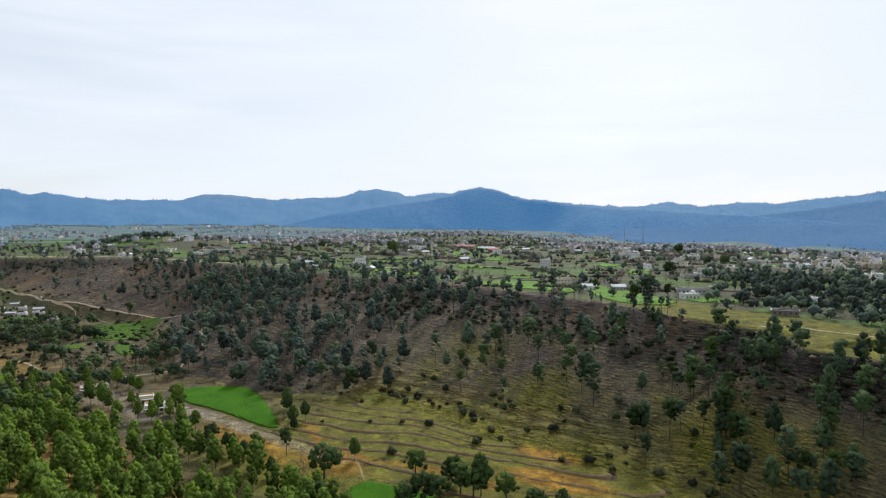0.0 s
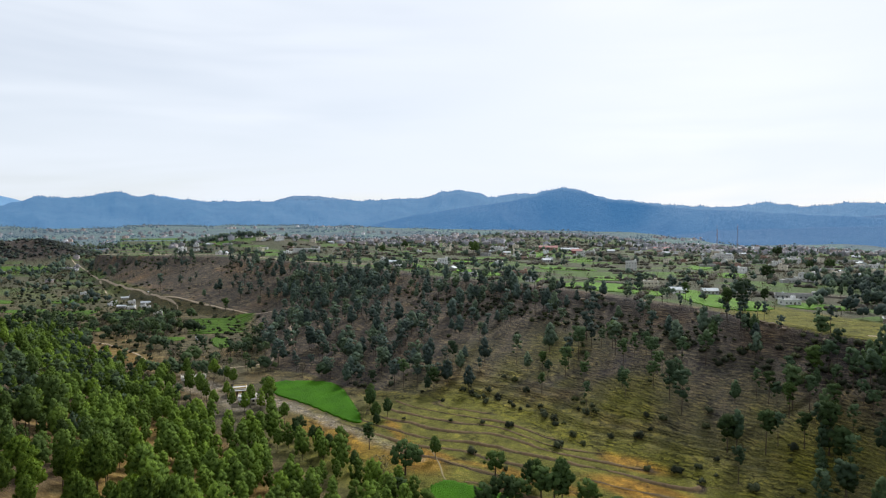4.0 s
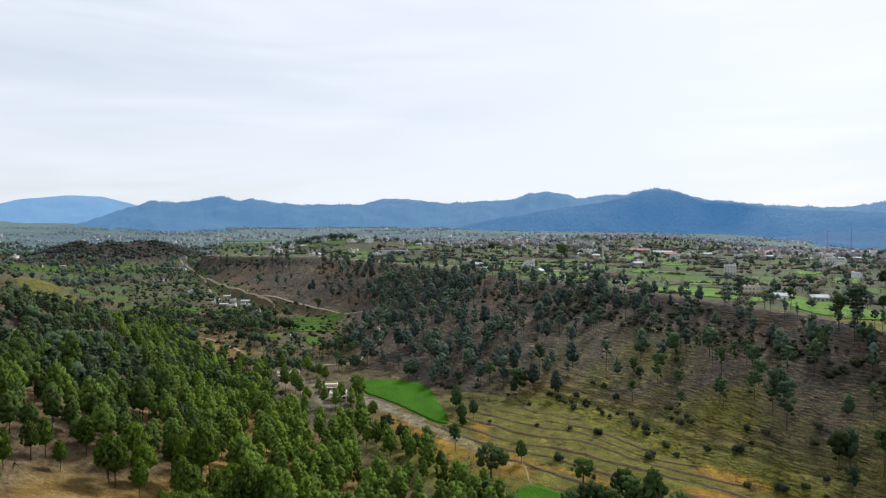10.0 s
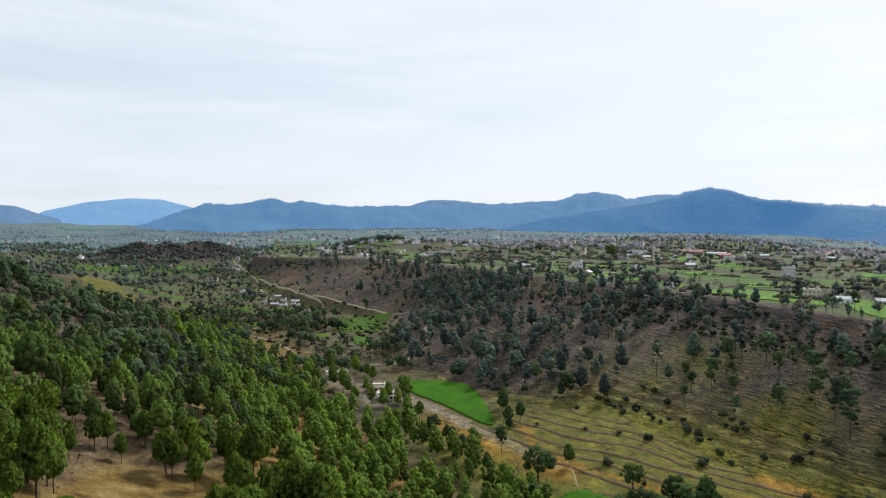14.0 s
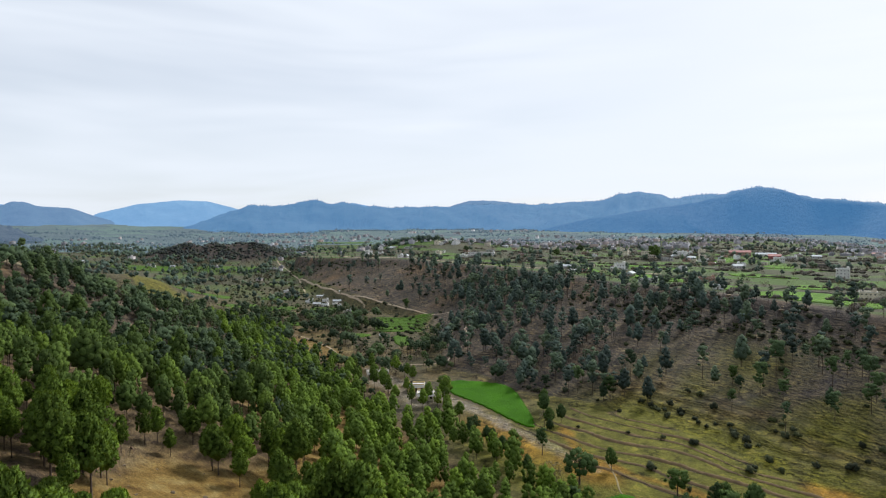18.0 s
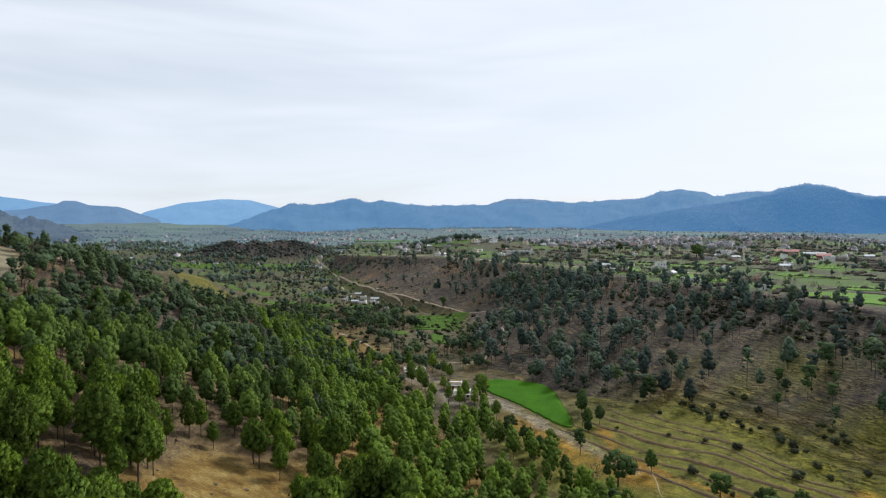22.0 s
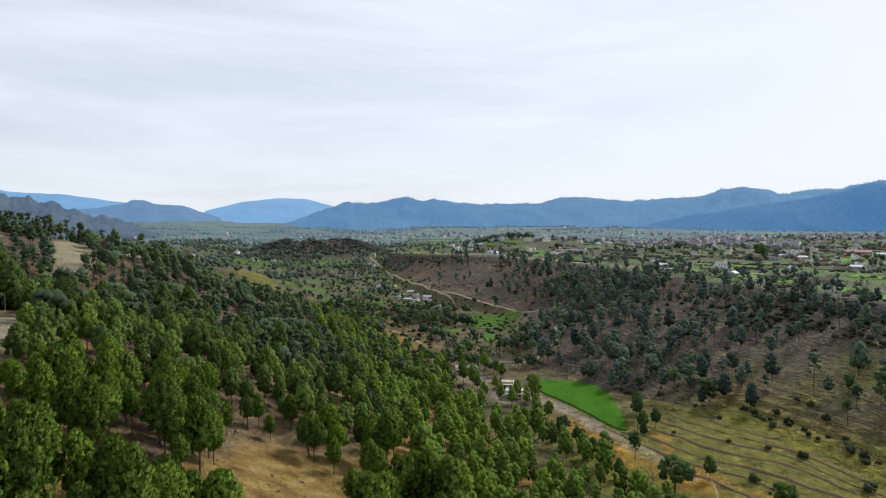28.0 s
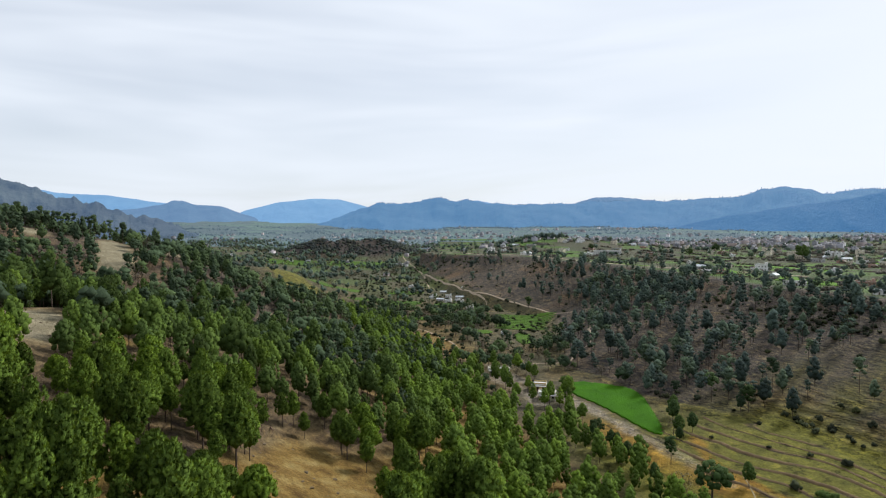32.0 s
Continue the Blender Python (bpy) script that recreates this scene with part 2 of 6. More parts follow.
def box(x0, y0, z0, x1, y1, z1, bm=None, bevel=0.0):
    bm = bm or bmesh.new()
    made = bmesh.ops.create_cube(bm, size=1, matrix=Matrix.Translation(((x0 + x1) / 2, (y0 + y1) / 2, (z0 + z1) / 2)) @ Matrix.Diagonal((x1 - x0, y1 - y0, z1 - z0, 1)))
    if bevel:
        bmesh.ops.bevel(bm, geom=list({e for v in made["verts"] for e in v.link_edges}), offset=bevel, segments=1, affect="EDGES")
    return bm


# ---- ground: one sheet out to the mountains ----
def in_shape(x, y, cx, cy, rx, ry, turn=0.0, soft=0.25, seed=0):
    """About 1 inside a wavering ellipse."""
    c, s = math.cos(radians(turn)), math.sin(radians(turn))
    u, v = ((x - cx) * c + (y - cy) * s) / rx, (-(x - cx) * s + (y - cy) * c) / ry
    q = np.hypot(u, v) + 0.22 * fbm(x, y, (rx + ry) * 0.5, 3, 20 + seed)
    return 1 - smooth(1 - soft, 1 + soft, q)


def zones(x, y):
    """The land's parts at a point, as arrays: along and out of the valley, distances and sides of the rim and the foot."""
    s, d = (x + 40) * UX + (y - 190) * UY, -(x + 40) * UY + (y - 190) * UX
    dr, _, sr = to_line(x, y, RIM)
    df, _, sf = to_line(x, y, FOOT)
    return s, d, dr, sr < 0, df, sf > 0


STREAM = [(-190, 324, 0), (-160, 306, 0), (-132, 294, 0), (-113, 282, 0), (-96, 270, 0), (-80, 257, 0), (-66, 249, 0), (-50, 236, 0), (-38, 226, 0)]
YARD = [(-196, 311, 0), (-178, 304, 0), (-160, 297, 0), (-146, 288, 0), (-132, 276, 0)]
BANK = [(-58, 262, 0), (-46, 240, 0), (-30, 228, 0), (-14, 222, 0), (2, 214, 0), (18, 206, 0)]
CLEARINGS = [(-102, 96, 40, 14, 136), (-100, 122, 16, 6, 60), (-204, 80, 27, 11, 158), (-365, 190, 46, 10, 153), (-352, 289, 18, 9, 140), (-192, 96, 9, 5, 30), (-417, 168, 16, 9, 155), (-372, 228, 9, 7, 0)]


def open_ground(x, y):
    c = np.zeros(np.shape(x))
    for q in CLEARINGS:
        c = np.maximum(c, in_shape(x, y, *q, 0.3))
    return c


def cover(x, y):
    """How much of the ground is ploughland and crops, yellowed pasture, tan dry grass, orange earth."""
    s, d, dr, plateau, df, valley = zones(x, y)
    n = fbm(x, y, 40, 3, 30)
    farm = np.where(plateau, smooth(2, 14, dr + 6 * n) * (1 - smooth(0.2, 0.6, n) * 0.2), 0.0)
    farm = np.maximum(farm, np.where(valley, np.maximum(0.4 * smooth(430, 520, s) * smooth(35, 5, d), 0.8 * smooth(600, 690, s)), 0))
    farm = farm * (1 - in_shape(x, y, -887, 951, 180, 85, 43, 0.2))
    right = smooth(13, 19, np.degrees(np.arctan2(x, y)))
    pasture = np.where(valley, smooth(25, -5, d) * np.maximum(smooth(160, 40, s), 0.28), smooth(0.95, 0.25, df / (df + dr + 1e-6)) * smooth(125, 30, s) * np.clip(0.64 + 1.1 * fbm(x, y, 26, 4, 34), 0, 1) * (~plateau))
    pasture = np.maximum(pasture, np.where(plateau, smooth(52, 38, dr) * right, 0))
    farm = farm * (1 - np.where(plateau, smooth(52, 38, dr) * right, 0))
    tan = np.where(valley, smooth(5, 30, d) * smooth(560, 420, s) * (1 - 0.85 * smooth(110, 170, s) * (1 - open_ground(x, y))), 0)
    tan = np.maximum(tan, np.where(valley, smooth(130, 170, s) * smooth(430, 330, s) * smooth(-28, -8, d) * 0.4, 0))
    tan = tan * (1 - 0.8 * in_shape(x, y, -117, 71, 14, 9, 150, 0.4)) * (1 - 0.6 * smooth(-112, -126, x) * smooth(70, 90, d) * (1 - open_ground(x, y)))
    tan = np.maximum(tan, 0.9 * in_shape(x, y, -250, 360, 50, 10, 144, 0.3))
    orange = in_shape(x, y, 39, 207, 17, 7, -28, 0.35, 1) + in_shape(x, y, 39, 226, 12, 5, -35, 0.4, 2) + 0.8 * in_shape(x, y, -40, 226, 16, 9, -40, 0.4, 3) + 0.75 * in_shape(x, y, -76, 244, 30, 9, -40, 0.5, 4) + 0.8 * smooth(4.5, 1.0, to_line(x, y, BANK)[0] + 3 * fbm(x, y, 9, 3, 32))
    _, bank, stair = terraces(x, y, raw_land(x, y))
    pasture = np.maximum(pasture, old_fields(s, d) * smooth(-120, -80, d) * np.clip(1.05 + 0.8 * fbm(x, y, 22, 3, 31), 0.3, 1))
    wide = 3.2 * fbm(x, y, 14, 3, 33)
    gravel = np.maximum(smooth(4.8, 1.4, to_line(x, y, STREAM)[0] + wide) * smooth(-40, -85, x), 0.8 * smooth(7.5, 2.5, to_line(x, y, YARD)[0] + wide))
    gravel = np.maximum(gravel, 0.55 * smooth(3.2, 1.0, to_line(x, y, STREAM)[0] + 0.5 * wide))
    pale = np.where(valley, open_ground(x, y) * np.maximum(smooth(120, 170, s), smooth(165, 180, d)), 0)
    pasture = np.maximum(pasture, np.where(valley, 0.85 * np.maximum(in_shape(x, y, -505, 455, 85, 22, 158), smooth(330, 420, s) * 0.35), 0))
    az, f = np.degrees(np.arctan2(x, y)), df / (df + dr + 1e-6)
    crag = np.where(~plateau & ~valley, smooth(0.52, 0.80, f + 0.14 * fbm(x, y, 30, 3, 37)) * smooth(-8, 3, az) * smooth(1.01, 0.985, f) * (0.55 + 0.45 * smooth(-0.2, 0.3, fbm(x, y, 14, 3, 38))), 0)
    on_hill = in_shape(x, y, -887, 951, 185, 90, 43, 0.2)
    pasture, tan, crag = pasture * (1 - on_hill), tan * (1 - on_hill), np.maximum(crag, 0.55 * on_hill)
    trodden = np.where(~plateau & (~valley | (df < 12)), 1.0, 0.0) * smooth(0, 8, dr) * (1 - smooth(0.5, 0.9, old_fields(s, d) * valley))
    bank = bank * valley
    return farm, pasture, tan, np.clip(orange, 0, 1), bank, pale, stair, gravel, trodden, crag


def ground_material():
    m, tree, b = material("ground", 0.95)
    b.inputs["Specular IOR Level"].default_value = 0.1
    pos = node(tree, "ShaderNodeNewGeometry").outputs["Position"]

    def mask(name):
        a = node(tree, "ShaderNodeAttribute")
        a.attribute_name = name
        return a.outputs["Fac"]
    big, mid, fine = noise_node(tree, 0.022, 4), noise_node(tree, 0.16, 5, 0.65), noise_node(tree, 1.3, 5, 0.7)
    # thin ledges that run level along the slopes
    sep = node(tree, "ShaderNodeSeparateXYZ")
    tree.links.new(pos, sep.inputs[0])
    strata = node(tree, "ShaderNodeMapping", Scale=(0.20, 0.20, 2.0))
    tree.links.new(pos, strata.inputs["Vector"])
    ledge = noise_node(tree, 1.0, 4, 0.62, strata.outputs[0])
    worn = ramp_node(tree, noise_node(tree, 0.11, 5, 0.7), [(0.40, (0.25, 0.25, 0.25)), (0.60, (1, 1, 1))])
    # dark end lifted and blued: haze over the slope painted into the soil
    soil = ramp_node(tree, mid, [(0.30, (0.034, 0.033, 0.039)), (0.50, (0.068, 0.058, 0.053)), (0.70, (0.124, 0.099, 0.080))])
    rust = ramp_node(tree, big, [(0.52, (0, 0, 0)), (0.68, (1, 1, 1))])
    soil = mix_node(tree, math_node(tree, "MULTIPLY", rust, 0.62), soil, (0.165, 0.102, 0.058))
    straw = ramp_node(tree, noise_node(tree, 0.45, 5, 0.7), [(0.50, (0, 0, 0)), (0.64, (1, 1, 1))])
    soil = mix_node(tree, math_node(tree, "MULTIPLY", straw, 0.50), soil, (0.165, 0.138, 0.078))
    past = ramp_node(tree, mid, [(0.3, (0.084, 0.084, 0.018)), (0.55, (0.120, 0.118, 0.022)), (0.8, (0.158, 0.136, 0.034))])
    tan = ramp_node(tree, mid, [(0.3, (0.078, 0.046, 0.015)), (0.5, (0.178, 0.114, 0.033)), (0.72, (0.265, 0.198, 0.078))])
    orange = ramp_node(tree, mid, [(0.3, (0.150, 0.078, 0.014)), (0.7, (0.300, 0.175, 0.030))])
    cells = node(tree, "ShaderNodeTexVoronoi", Scale=0.022, Randomness=0.85)
    plots = node(tree, "ShaderNodeMapping", Scale=(0.75, 1.5, 0.0), Rotation=(0, 0, radians(-18)))
    tree.links.new(pos, plots.inputs["Vector"])
    tree.links.new(plots.outputs[0], cells.inputs["Vector"])
    sep2 = node(tree, "ShaderNodeSeparateColor")
    tree.links.new(cells.outputs["Color"], sep2.inputs[0])
    # browns of the plots carry a little painted haze blue too
    crops = ramp_node(tree, sep2.outputs[0], [(0.0, (0.080, 0.076, 0.060)), (0.30, (0.066, 0.070, 0.050)), (0.34, (0.060, 0.092, 0.042)), (0.55, (0.075, 0.140, 0.036)), (0.80, (0.085, 0.185, 0.030)), (0.84, (0.100, 0.088, 0.072)), (1.0, (0.060, 0.070, 0.054))])
    crops = mix_node(tree, 0.35, crops, mix_node(tree, fine, (0.045, 0.05, 0.028), (0.12, 0.13, 0.05)))
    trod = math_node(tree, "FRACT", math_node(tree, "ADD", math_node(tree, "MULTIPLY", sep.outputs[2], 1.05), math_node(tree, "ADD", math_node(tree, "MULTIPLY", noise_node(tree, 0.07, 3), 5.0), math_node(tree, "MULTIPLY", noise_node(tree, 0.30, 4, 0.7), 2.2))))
    col = mix_node(tree, mask("pasture"), soil, past)
    col = mix_node(tree, mask("tan"), col, tan)
    col = mix_node(tree, mask("orange"), col, orange)
    stony = ramp_node(tree, noise_node(tree, 0.5, 6, 0.75), [(0.36, (0.3, 0.3, 0.3)), (0.58, (1, 1, 1))])
    col = mix_node(tree, math_node(tree, "MULTIPLY", mask("gravel"), stony), col, ramp_node(tree, fine, [(0.35, (0.140, 0.108, 0.074)), (0.5, (0.225, 0.192, 0.148)), (0.68, (0.340, 0.310, 0.262))]))
    col = mix_node(tree, mask("farm"), col, crops)
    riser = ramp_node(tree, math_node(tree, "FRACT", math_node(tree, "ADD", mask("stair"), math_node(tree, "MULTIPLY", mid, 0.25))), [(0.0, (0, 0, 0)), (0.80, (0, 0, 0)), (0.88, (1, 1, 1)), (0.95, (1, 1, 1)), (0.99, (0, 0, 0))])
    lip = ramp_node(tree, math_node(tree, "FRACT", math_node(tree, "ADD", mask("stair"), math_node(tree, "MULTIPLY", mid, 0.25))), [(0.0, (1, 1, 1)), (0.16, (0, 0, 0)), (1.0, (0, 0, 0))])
    # sunlit gold of the terrace lips painted into the grass
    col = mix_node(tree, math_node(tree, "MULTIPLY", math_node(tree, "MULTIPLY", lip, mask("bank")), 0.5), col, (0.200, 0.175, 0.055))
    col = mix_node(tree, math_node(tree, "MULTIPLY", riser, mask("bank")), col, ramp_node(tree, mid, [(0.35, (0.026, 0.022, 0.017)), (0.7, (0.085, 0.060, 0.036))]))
    col = mix_node(tree, mask("pale"), col, ramp_node(tree, mid, [(0.3, (0.150, 0.128, 0.078)), (0.7, (0.290, 0.255, 0.170))]))
    # crevices darkened and ledge edges lightened: relief shade painted as colour
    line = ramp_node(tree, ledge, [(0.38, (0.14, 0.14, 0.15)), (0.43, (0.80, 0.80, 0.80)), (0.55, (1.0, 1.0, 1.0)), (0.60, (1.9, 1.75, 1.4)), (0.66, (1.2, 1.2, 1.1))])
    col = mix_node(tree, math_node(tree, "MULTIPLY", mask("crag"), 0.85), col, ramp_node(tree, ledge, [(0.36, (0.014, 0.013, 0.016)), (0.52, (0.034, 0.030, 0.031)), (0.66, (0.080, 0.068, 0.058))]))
    notfarm = math_node(tree, "SUBTRACT", 1.0, mask("farm"))
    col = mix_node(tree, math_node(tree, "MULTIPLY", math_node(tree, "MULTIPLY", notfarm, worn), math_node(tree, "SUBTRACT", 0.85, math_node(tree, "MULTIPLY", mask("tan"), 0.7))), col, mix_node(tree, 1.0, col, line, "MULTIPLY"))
    # light treads and shaded risers painted in; the mesh lacks these ledges
    step_shade = ramp_node(tree, trod, [(0.0, (1.3, 1.28, 1.1)), (0.30, (1.55, 1.48, 1.1)), (0.62, (0.95, 0.95, 0.95)), (0.80, (0.42, 0.41, 0.42)), (0.94, (0.50, 0.49, 0.50)), (1.0, (1.25, 1.22, 1.1))])
    col = mix_node(tree, math_node(tree, "MULTIPLY", mask("trodden"), math_node(tree, "ADD", 0.20, math_node(tree, "MULTIPLY", worn, 0.75))), col, mix_node(tree, 1.0, col, step_shade, "MULTIPLY"))
    grain = ramp_node(tree, fine, [(0.32, (0.62, 0.62, 0.62)), (0.52, (1.0, 1.0, 1.0)), (0.68, (1.32, 1.32, 1.32))])
    col = mix_node(tree, 1.0, col, mix_node(tree, 1.0, col, grain, "MULTIPLY"))
    tree.links.new(col, b.inputs["Base Color"])
    bump_to(tree, b, math_node(tree, "ADD", fine, math_node(tree, "MULTIPLY", ledge, math_node(tree, "SUBTRACT", 1.3, math_node(tree, "MULTIPLY", mask("tan"), 1.2)))), 0.9, 0.7)
    return m


GROUND = ground_material()
az_fine = np.radians(np.arange(-78, 42.01, 0.26))
az_rest = np.radians(np.arange(44, 281, 3.0))
az_all = np.concatenate([az_fine, az_rest])
radii = [0.02]
while radii[-1] < 1500:
    q = radii[-1]
    radii.append(q + (max(2.0, q * 0.06) if q < 110 else 1.15 if q < 330 else 1.15 + (q - 330) * 0.0105))
radii = np.array(radii)
AA, RR = np.meshgrid(az_all, radii, indexing="ij")
gx, gy = (RR * np.sin(AA)).ravel() + 1.5, (RR * np.cos(AA)).ravel() - 2.5
gz = land(gx, gy)
na, nr = AA.shape
ia, ir = np.meshgrid(np.arange(na), np.arange(nr - 1), indexing="ij")
ib = (ia + 1) % na
quads = np.stack([ia * nr + ir, ia * nr + ir + 1, ib * nr + ir + 1, ib * nr + ir], -1).reshape(-1, 4)
gm = mesh_from("ground", np.stack([gx, gy, gz], 1), quads, GROUND, smooth_shade=True)
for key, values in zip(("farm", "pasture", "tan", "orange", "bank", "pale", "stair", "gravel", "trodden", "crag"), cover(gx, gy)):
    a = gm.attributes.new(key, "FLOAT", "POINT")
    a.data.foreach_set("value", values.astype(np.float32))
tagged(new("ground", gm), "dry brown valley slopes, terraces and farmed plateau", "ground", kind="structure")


# ---- the eroded banks between the old fields ----
def bank_lines(step=1.6):
    """Level lines between the old fields' treads, chained from a grid, longest first."""
    bx, by = np.meshgrid(np.arange(-62, 76, step), np.arange(186, 300, step))
    v = terraces(bx, by, raw_land(bx, by))[2]
    s, d, dr, plateau, df, valley = zones(bx, by)
    on = (old_fields(s, d) > 0.35) & valley
    lines = []
    for k in range(1, 12):
        f = v - (k + 0.86)
        bits = {}
        for j, i in np.argwhere(on[:-1, :-1] & on[1:, 1:]):
            quad = ((j, i), (j, i + 1), (j + 1, i + 1), (j + 1, i))
            ends = []
            for p, q in zip(quad, quad[1:] + quad[:1]):
                if (f[p] > 0) != (f[q] > 0):
                    u = f[p] / (f[p] - f[q])
                    ends.append(((min(p, q), max(p, q)), (bx[p] + u * (bx[q] - bx[p]), by[p] + u * (by[q] - by[p]))))
            if len(ends) == 2:
                for (ea, pa), (eb, pb) in (ends, ends[::-1]):
                    bits.setdefault(ea, [pa]).append(eb)
        while bits:
            tips = [e for e, b in bits.items() if sum(n in bits for n in b[1:]) < 2]
            at = tips[0] if tips else next(iter(bits))
            run = []
            while at is not None:
                b = bits.pop(at)
                run.append(b[0])
                at = next((n for n in b[1:] if n in bits), None)
            if len(run) > 8:
                lines.append(np.array(run))
    return sorted(lines, key=len, reverse=True)


BANK_EARTH = plain("bank_earth", (0.118, 0.078, 0.038), 0.6, 2.2, bump=0.12)
for k, run in enumerate(bank_lines()):
    seg = np.concatenate([[0], np.cumsum(np.hypot(*np.diff(run, axis=0).T))])
    t = np.arange(0, seg[-1], 0.7)
    px, py = np.interp(t, seg, run[:, 0]), np.interp(t, seg, run[:, 1])
    px, py = [np.convolve(np.pad(q, 2, "edge"), np.ones(5) / 5, "valid") for q in (px, py)]
    tx, ty = np.gradient(px), np.gradient(py)
    ln = np.hypot(tx, ty) + 1e-6
    nx, ny = -ty / ln, tx / ln
    swell = np.clip(0.50 + 1.15 * fbm(px, py, 11, 3, 120 + k), 0.0, 1.35) * smooth(0, 3, t) * smooth(t[-1], t[-1] - 3, t)
    vs = []
    for w, up in ((-1.0, -0.30), (-0.55, 0.30), (-0.1, 0.52), (0.35, 0.34), (0.9, -0.30)):
        qx, qy = px + nx * w * (0.5 + 0.75 * swell) + 0.35 * fbm(px, py, 2.2, 2, 130), py + ny * w * (0.5 + 0.75 * swell) + 0.35 * fbm(px, py, 2.2, 2, 131)
        vs.append(np.stack([qx, qy, land(px, py) + up * swell - 0.06 + 0.16 * swell * fbm(qx, qy, 1.3, 2, 132)], 1))
    n = len(t)
    i = np.arange(n - 1)
    q = np.concatenate([np.stack([r * n + i, r * n + i + 1, (r + 1) * n + i + 1, (r + 1) * n + i], 1) for r in range(4)])
    tagged(new("terrace_bank", mesh_from("terrace_bank", np.concatenate(vs), q, BANK_EARTH)), "crumbling dark earth bank between old terraced fields", "bank", "banks of the old terraces")


# ---- mountains on the horizon, their blue haze painted in as a glow ----
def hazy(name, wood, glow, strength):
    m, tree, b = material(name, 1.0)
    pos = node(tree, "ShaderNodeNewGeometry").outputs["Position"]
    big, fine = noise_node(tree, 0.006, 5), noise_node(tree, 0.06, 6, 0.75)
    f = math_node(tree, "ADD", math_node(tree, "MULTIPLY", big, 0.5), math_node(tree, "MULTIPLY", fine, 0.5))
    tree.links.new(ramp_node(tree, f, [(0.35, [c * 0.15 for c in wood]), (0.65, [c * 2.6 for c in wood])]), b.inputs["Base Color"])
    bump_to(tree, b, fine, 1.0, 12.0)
    # emission stands in for the haze in front of the ridge
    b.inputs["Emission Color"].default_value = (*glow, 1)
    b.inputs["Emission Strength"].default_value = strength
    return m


def ridge(name, crest, far, depth, foot_h, mat, label, seed, rough=1.0):
    """A mountain ridge: crest is a run of (bearing, elevation) in degrees seen from the valley, far its distance."""
    b0, b1 = crest[0][0], crest[-1][0]
    bear = np.arange(b0, b1, 0.06)
    el = np.interp(bear, [c[0] for c in crest], [c[1] for c in crest])
    el = np.convolve(np.pad(el, 4, "edge"), np.ones(9) / 9, "valid")
    el = el + 0.055 * rough * fbm(bear * 60, bear * 0 + 3, 55, 2, seed + 7)
    body = EYE + far * np.tan(np.radians(el))
    top = body + far * 0.0011 * rough * fbm(bear * 60, bear * 0, 30, 4, seed)
    v = np.concatenate([np.linspace(0, 1, 24), [1.04, 1.12]])
    B, V = np.meshgrid(np.radians(bear), v, indexing="ij")
    R = far - depth * (1 - V)
    T = np.repeat(body[:, None], len(v), 1)
    spurs = 1 - np.abs(fbm(B * far, R * 0.35, 420, 4, seed + 1)) * 2
    H = foot_h + (T - foot_h) * (np.clip(V, 0, 1) ** 1.15 + 0.55 * (spurs - 0.4) * np.clip(V, 0, 1) * (1 - np.clip(V, 0, 1)) * 2)
    jag = far * 0.0011 * rough * fbm(np.degrees(B) * 60, R * 0.25 * (V < 0.99), 30, 4, seed)
    H = H + jag * np.clip(V, 0, 1)
    H = np.where(V > 1, foot_h + (T - foot_h) * (1 - (V - 1) * 5), H)
    xs, ys = R * np.sin(B), R * np.cos(B)
    n, k = B.shape
    i, j = np.meshgrid(np.arange(n - 1), np.arange(k - 1), indexing="ij")
    q = np.stack([i * k + j, i * k + j + 1, (i + 1) * k + j + 1, (i + 1) * k + j], -1).reshape(-1, 4)
    me = mesh_from(name, np.stack([xs.ravel(), ys.ravel(), H.ravel()], 1), q, mat, smooth_shade=True)
    return tagged(new(name, me), label, "mountain", kind="structure"), bear, top


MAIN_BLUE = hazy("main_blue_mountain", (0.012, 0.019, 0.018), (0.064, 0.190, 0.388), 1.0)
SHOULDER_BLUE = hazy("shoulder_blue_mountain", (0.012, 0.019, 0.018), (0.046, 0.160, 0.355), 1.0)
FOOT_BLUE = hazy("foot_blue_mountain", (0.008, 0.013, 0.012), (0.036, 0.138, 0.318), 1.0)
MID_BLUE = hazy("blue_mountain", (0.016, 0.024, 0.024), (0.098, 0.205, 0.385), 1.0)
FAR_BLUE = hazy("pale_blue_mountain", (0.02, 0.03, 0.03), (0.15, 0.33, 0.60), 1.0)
DARK_HILL = hazy("hazy_dark_hill", (0.034, 0.038, 0.030), (0.036, 0.078, 0.155), 1.0)
MAIN = [(-51, -0.9), (-47, -0.1), (-44, 0.75), (-42.3, 1.4), (-41.2, 1.78), (-40.2, 1.95), (-38.4, 1.80), (-37, 2.1), (-36.2, 2.30), (-34.6, 2.38), (-33.8, 2.0), (-32.6, 2.25), (-31.2, 2.0), (-28.2, 1.74),
        (-26, 1.85), (-22.7, 1.85), (-19.8, 2.0), (-14, 2.0), (-9.0, 2.3), (-7.8, 2.75), (-6.2, 2.95), (-4.4, 2.75), (-3.4, 2.4), (-1.0, 2.55), (0.8, 2.60), (2.0, 2.95),
        (3.4, 3.15), (5.0, 2.9), (6.9, 2.15), (9.8, 1.90), (13.9, 1.40), (17.4, 1.35), (20.1, 1.70), (22.4, 1.30), (26.7, 1.60), (28, 1.45), (32.0, 1.95), (35.4, 2.2), (40, 2.6), (48, 2.4)]
BACK = [(-24, 1.2), (-22.0, 2.1), (-20.9, 2.33), (-18.6, 2.33), (-16.6, 2.1), (-15, 1.95), (-13, 1.5)]
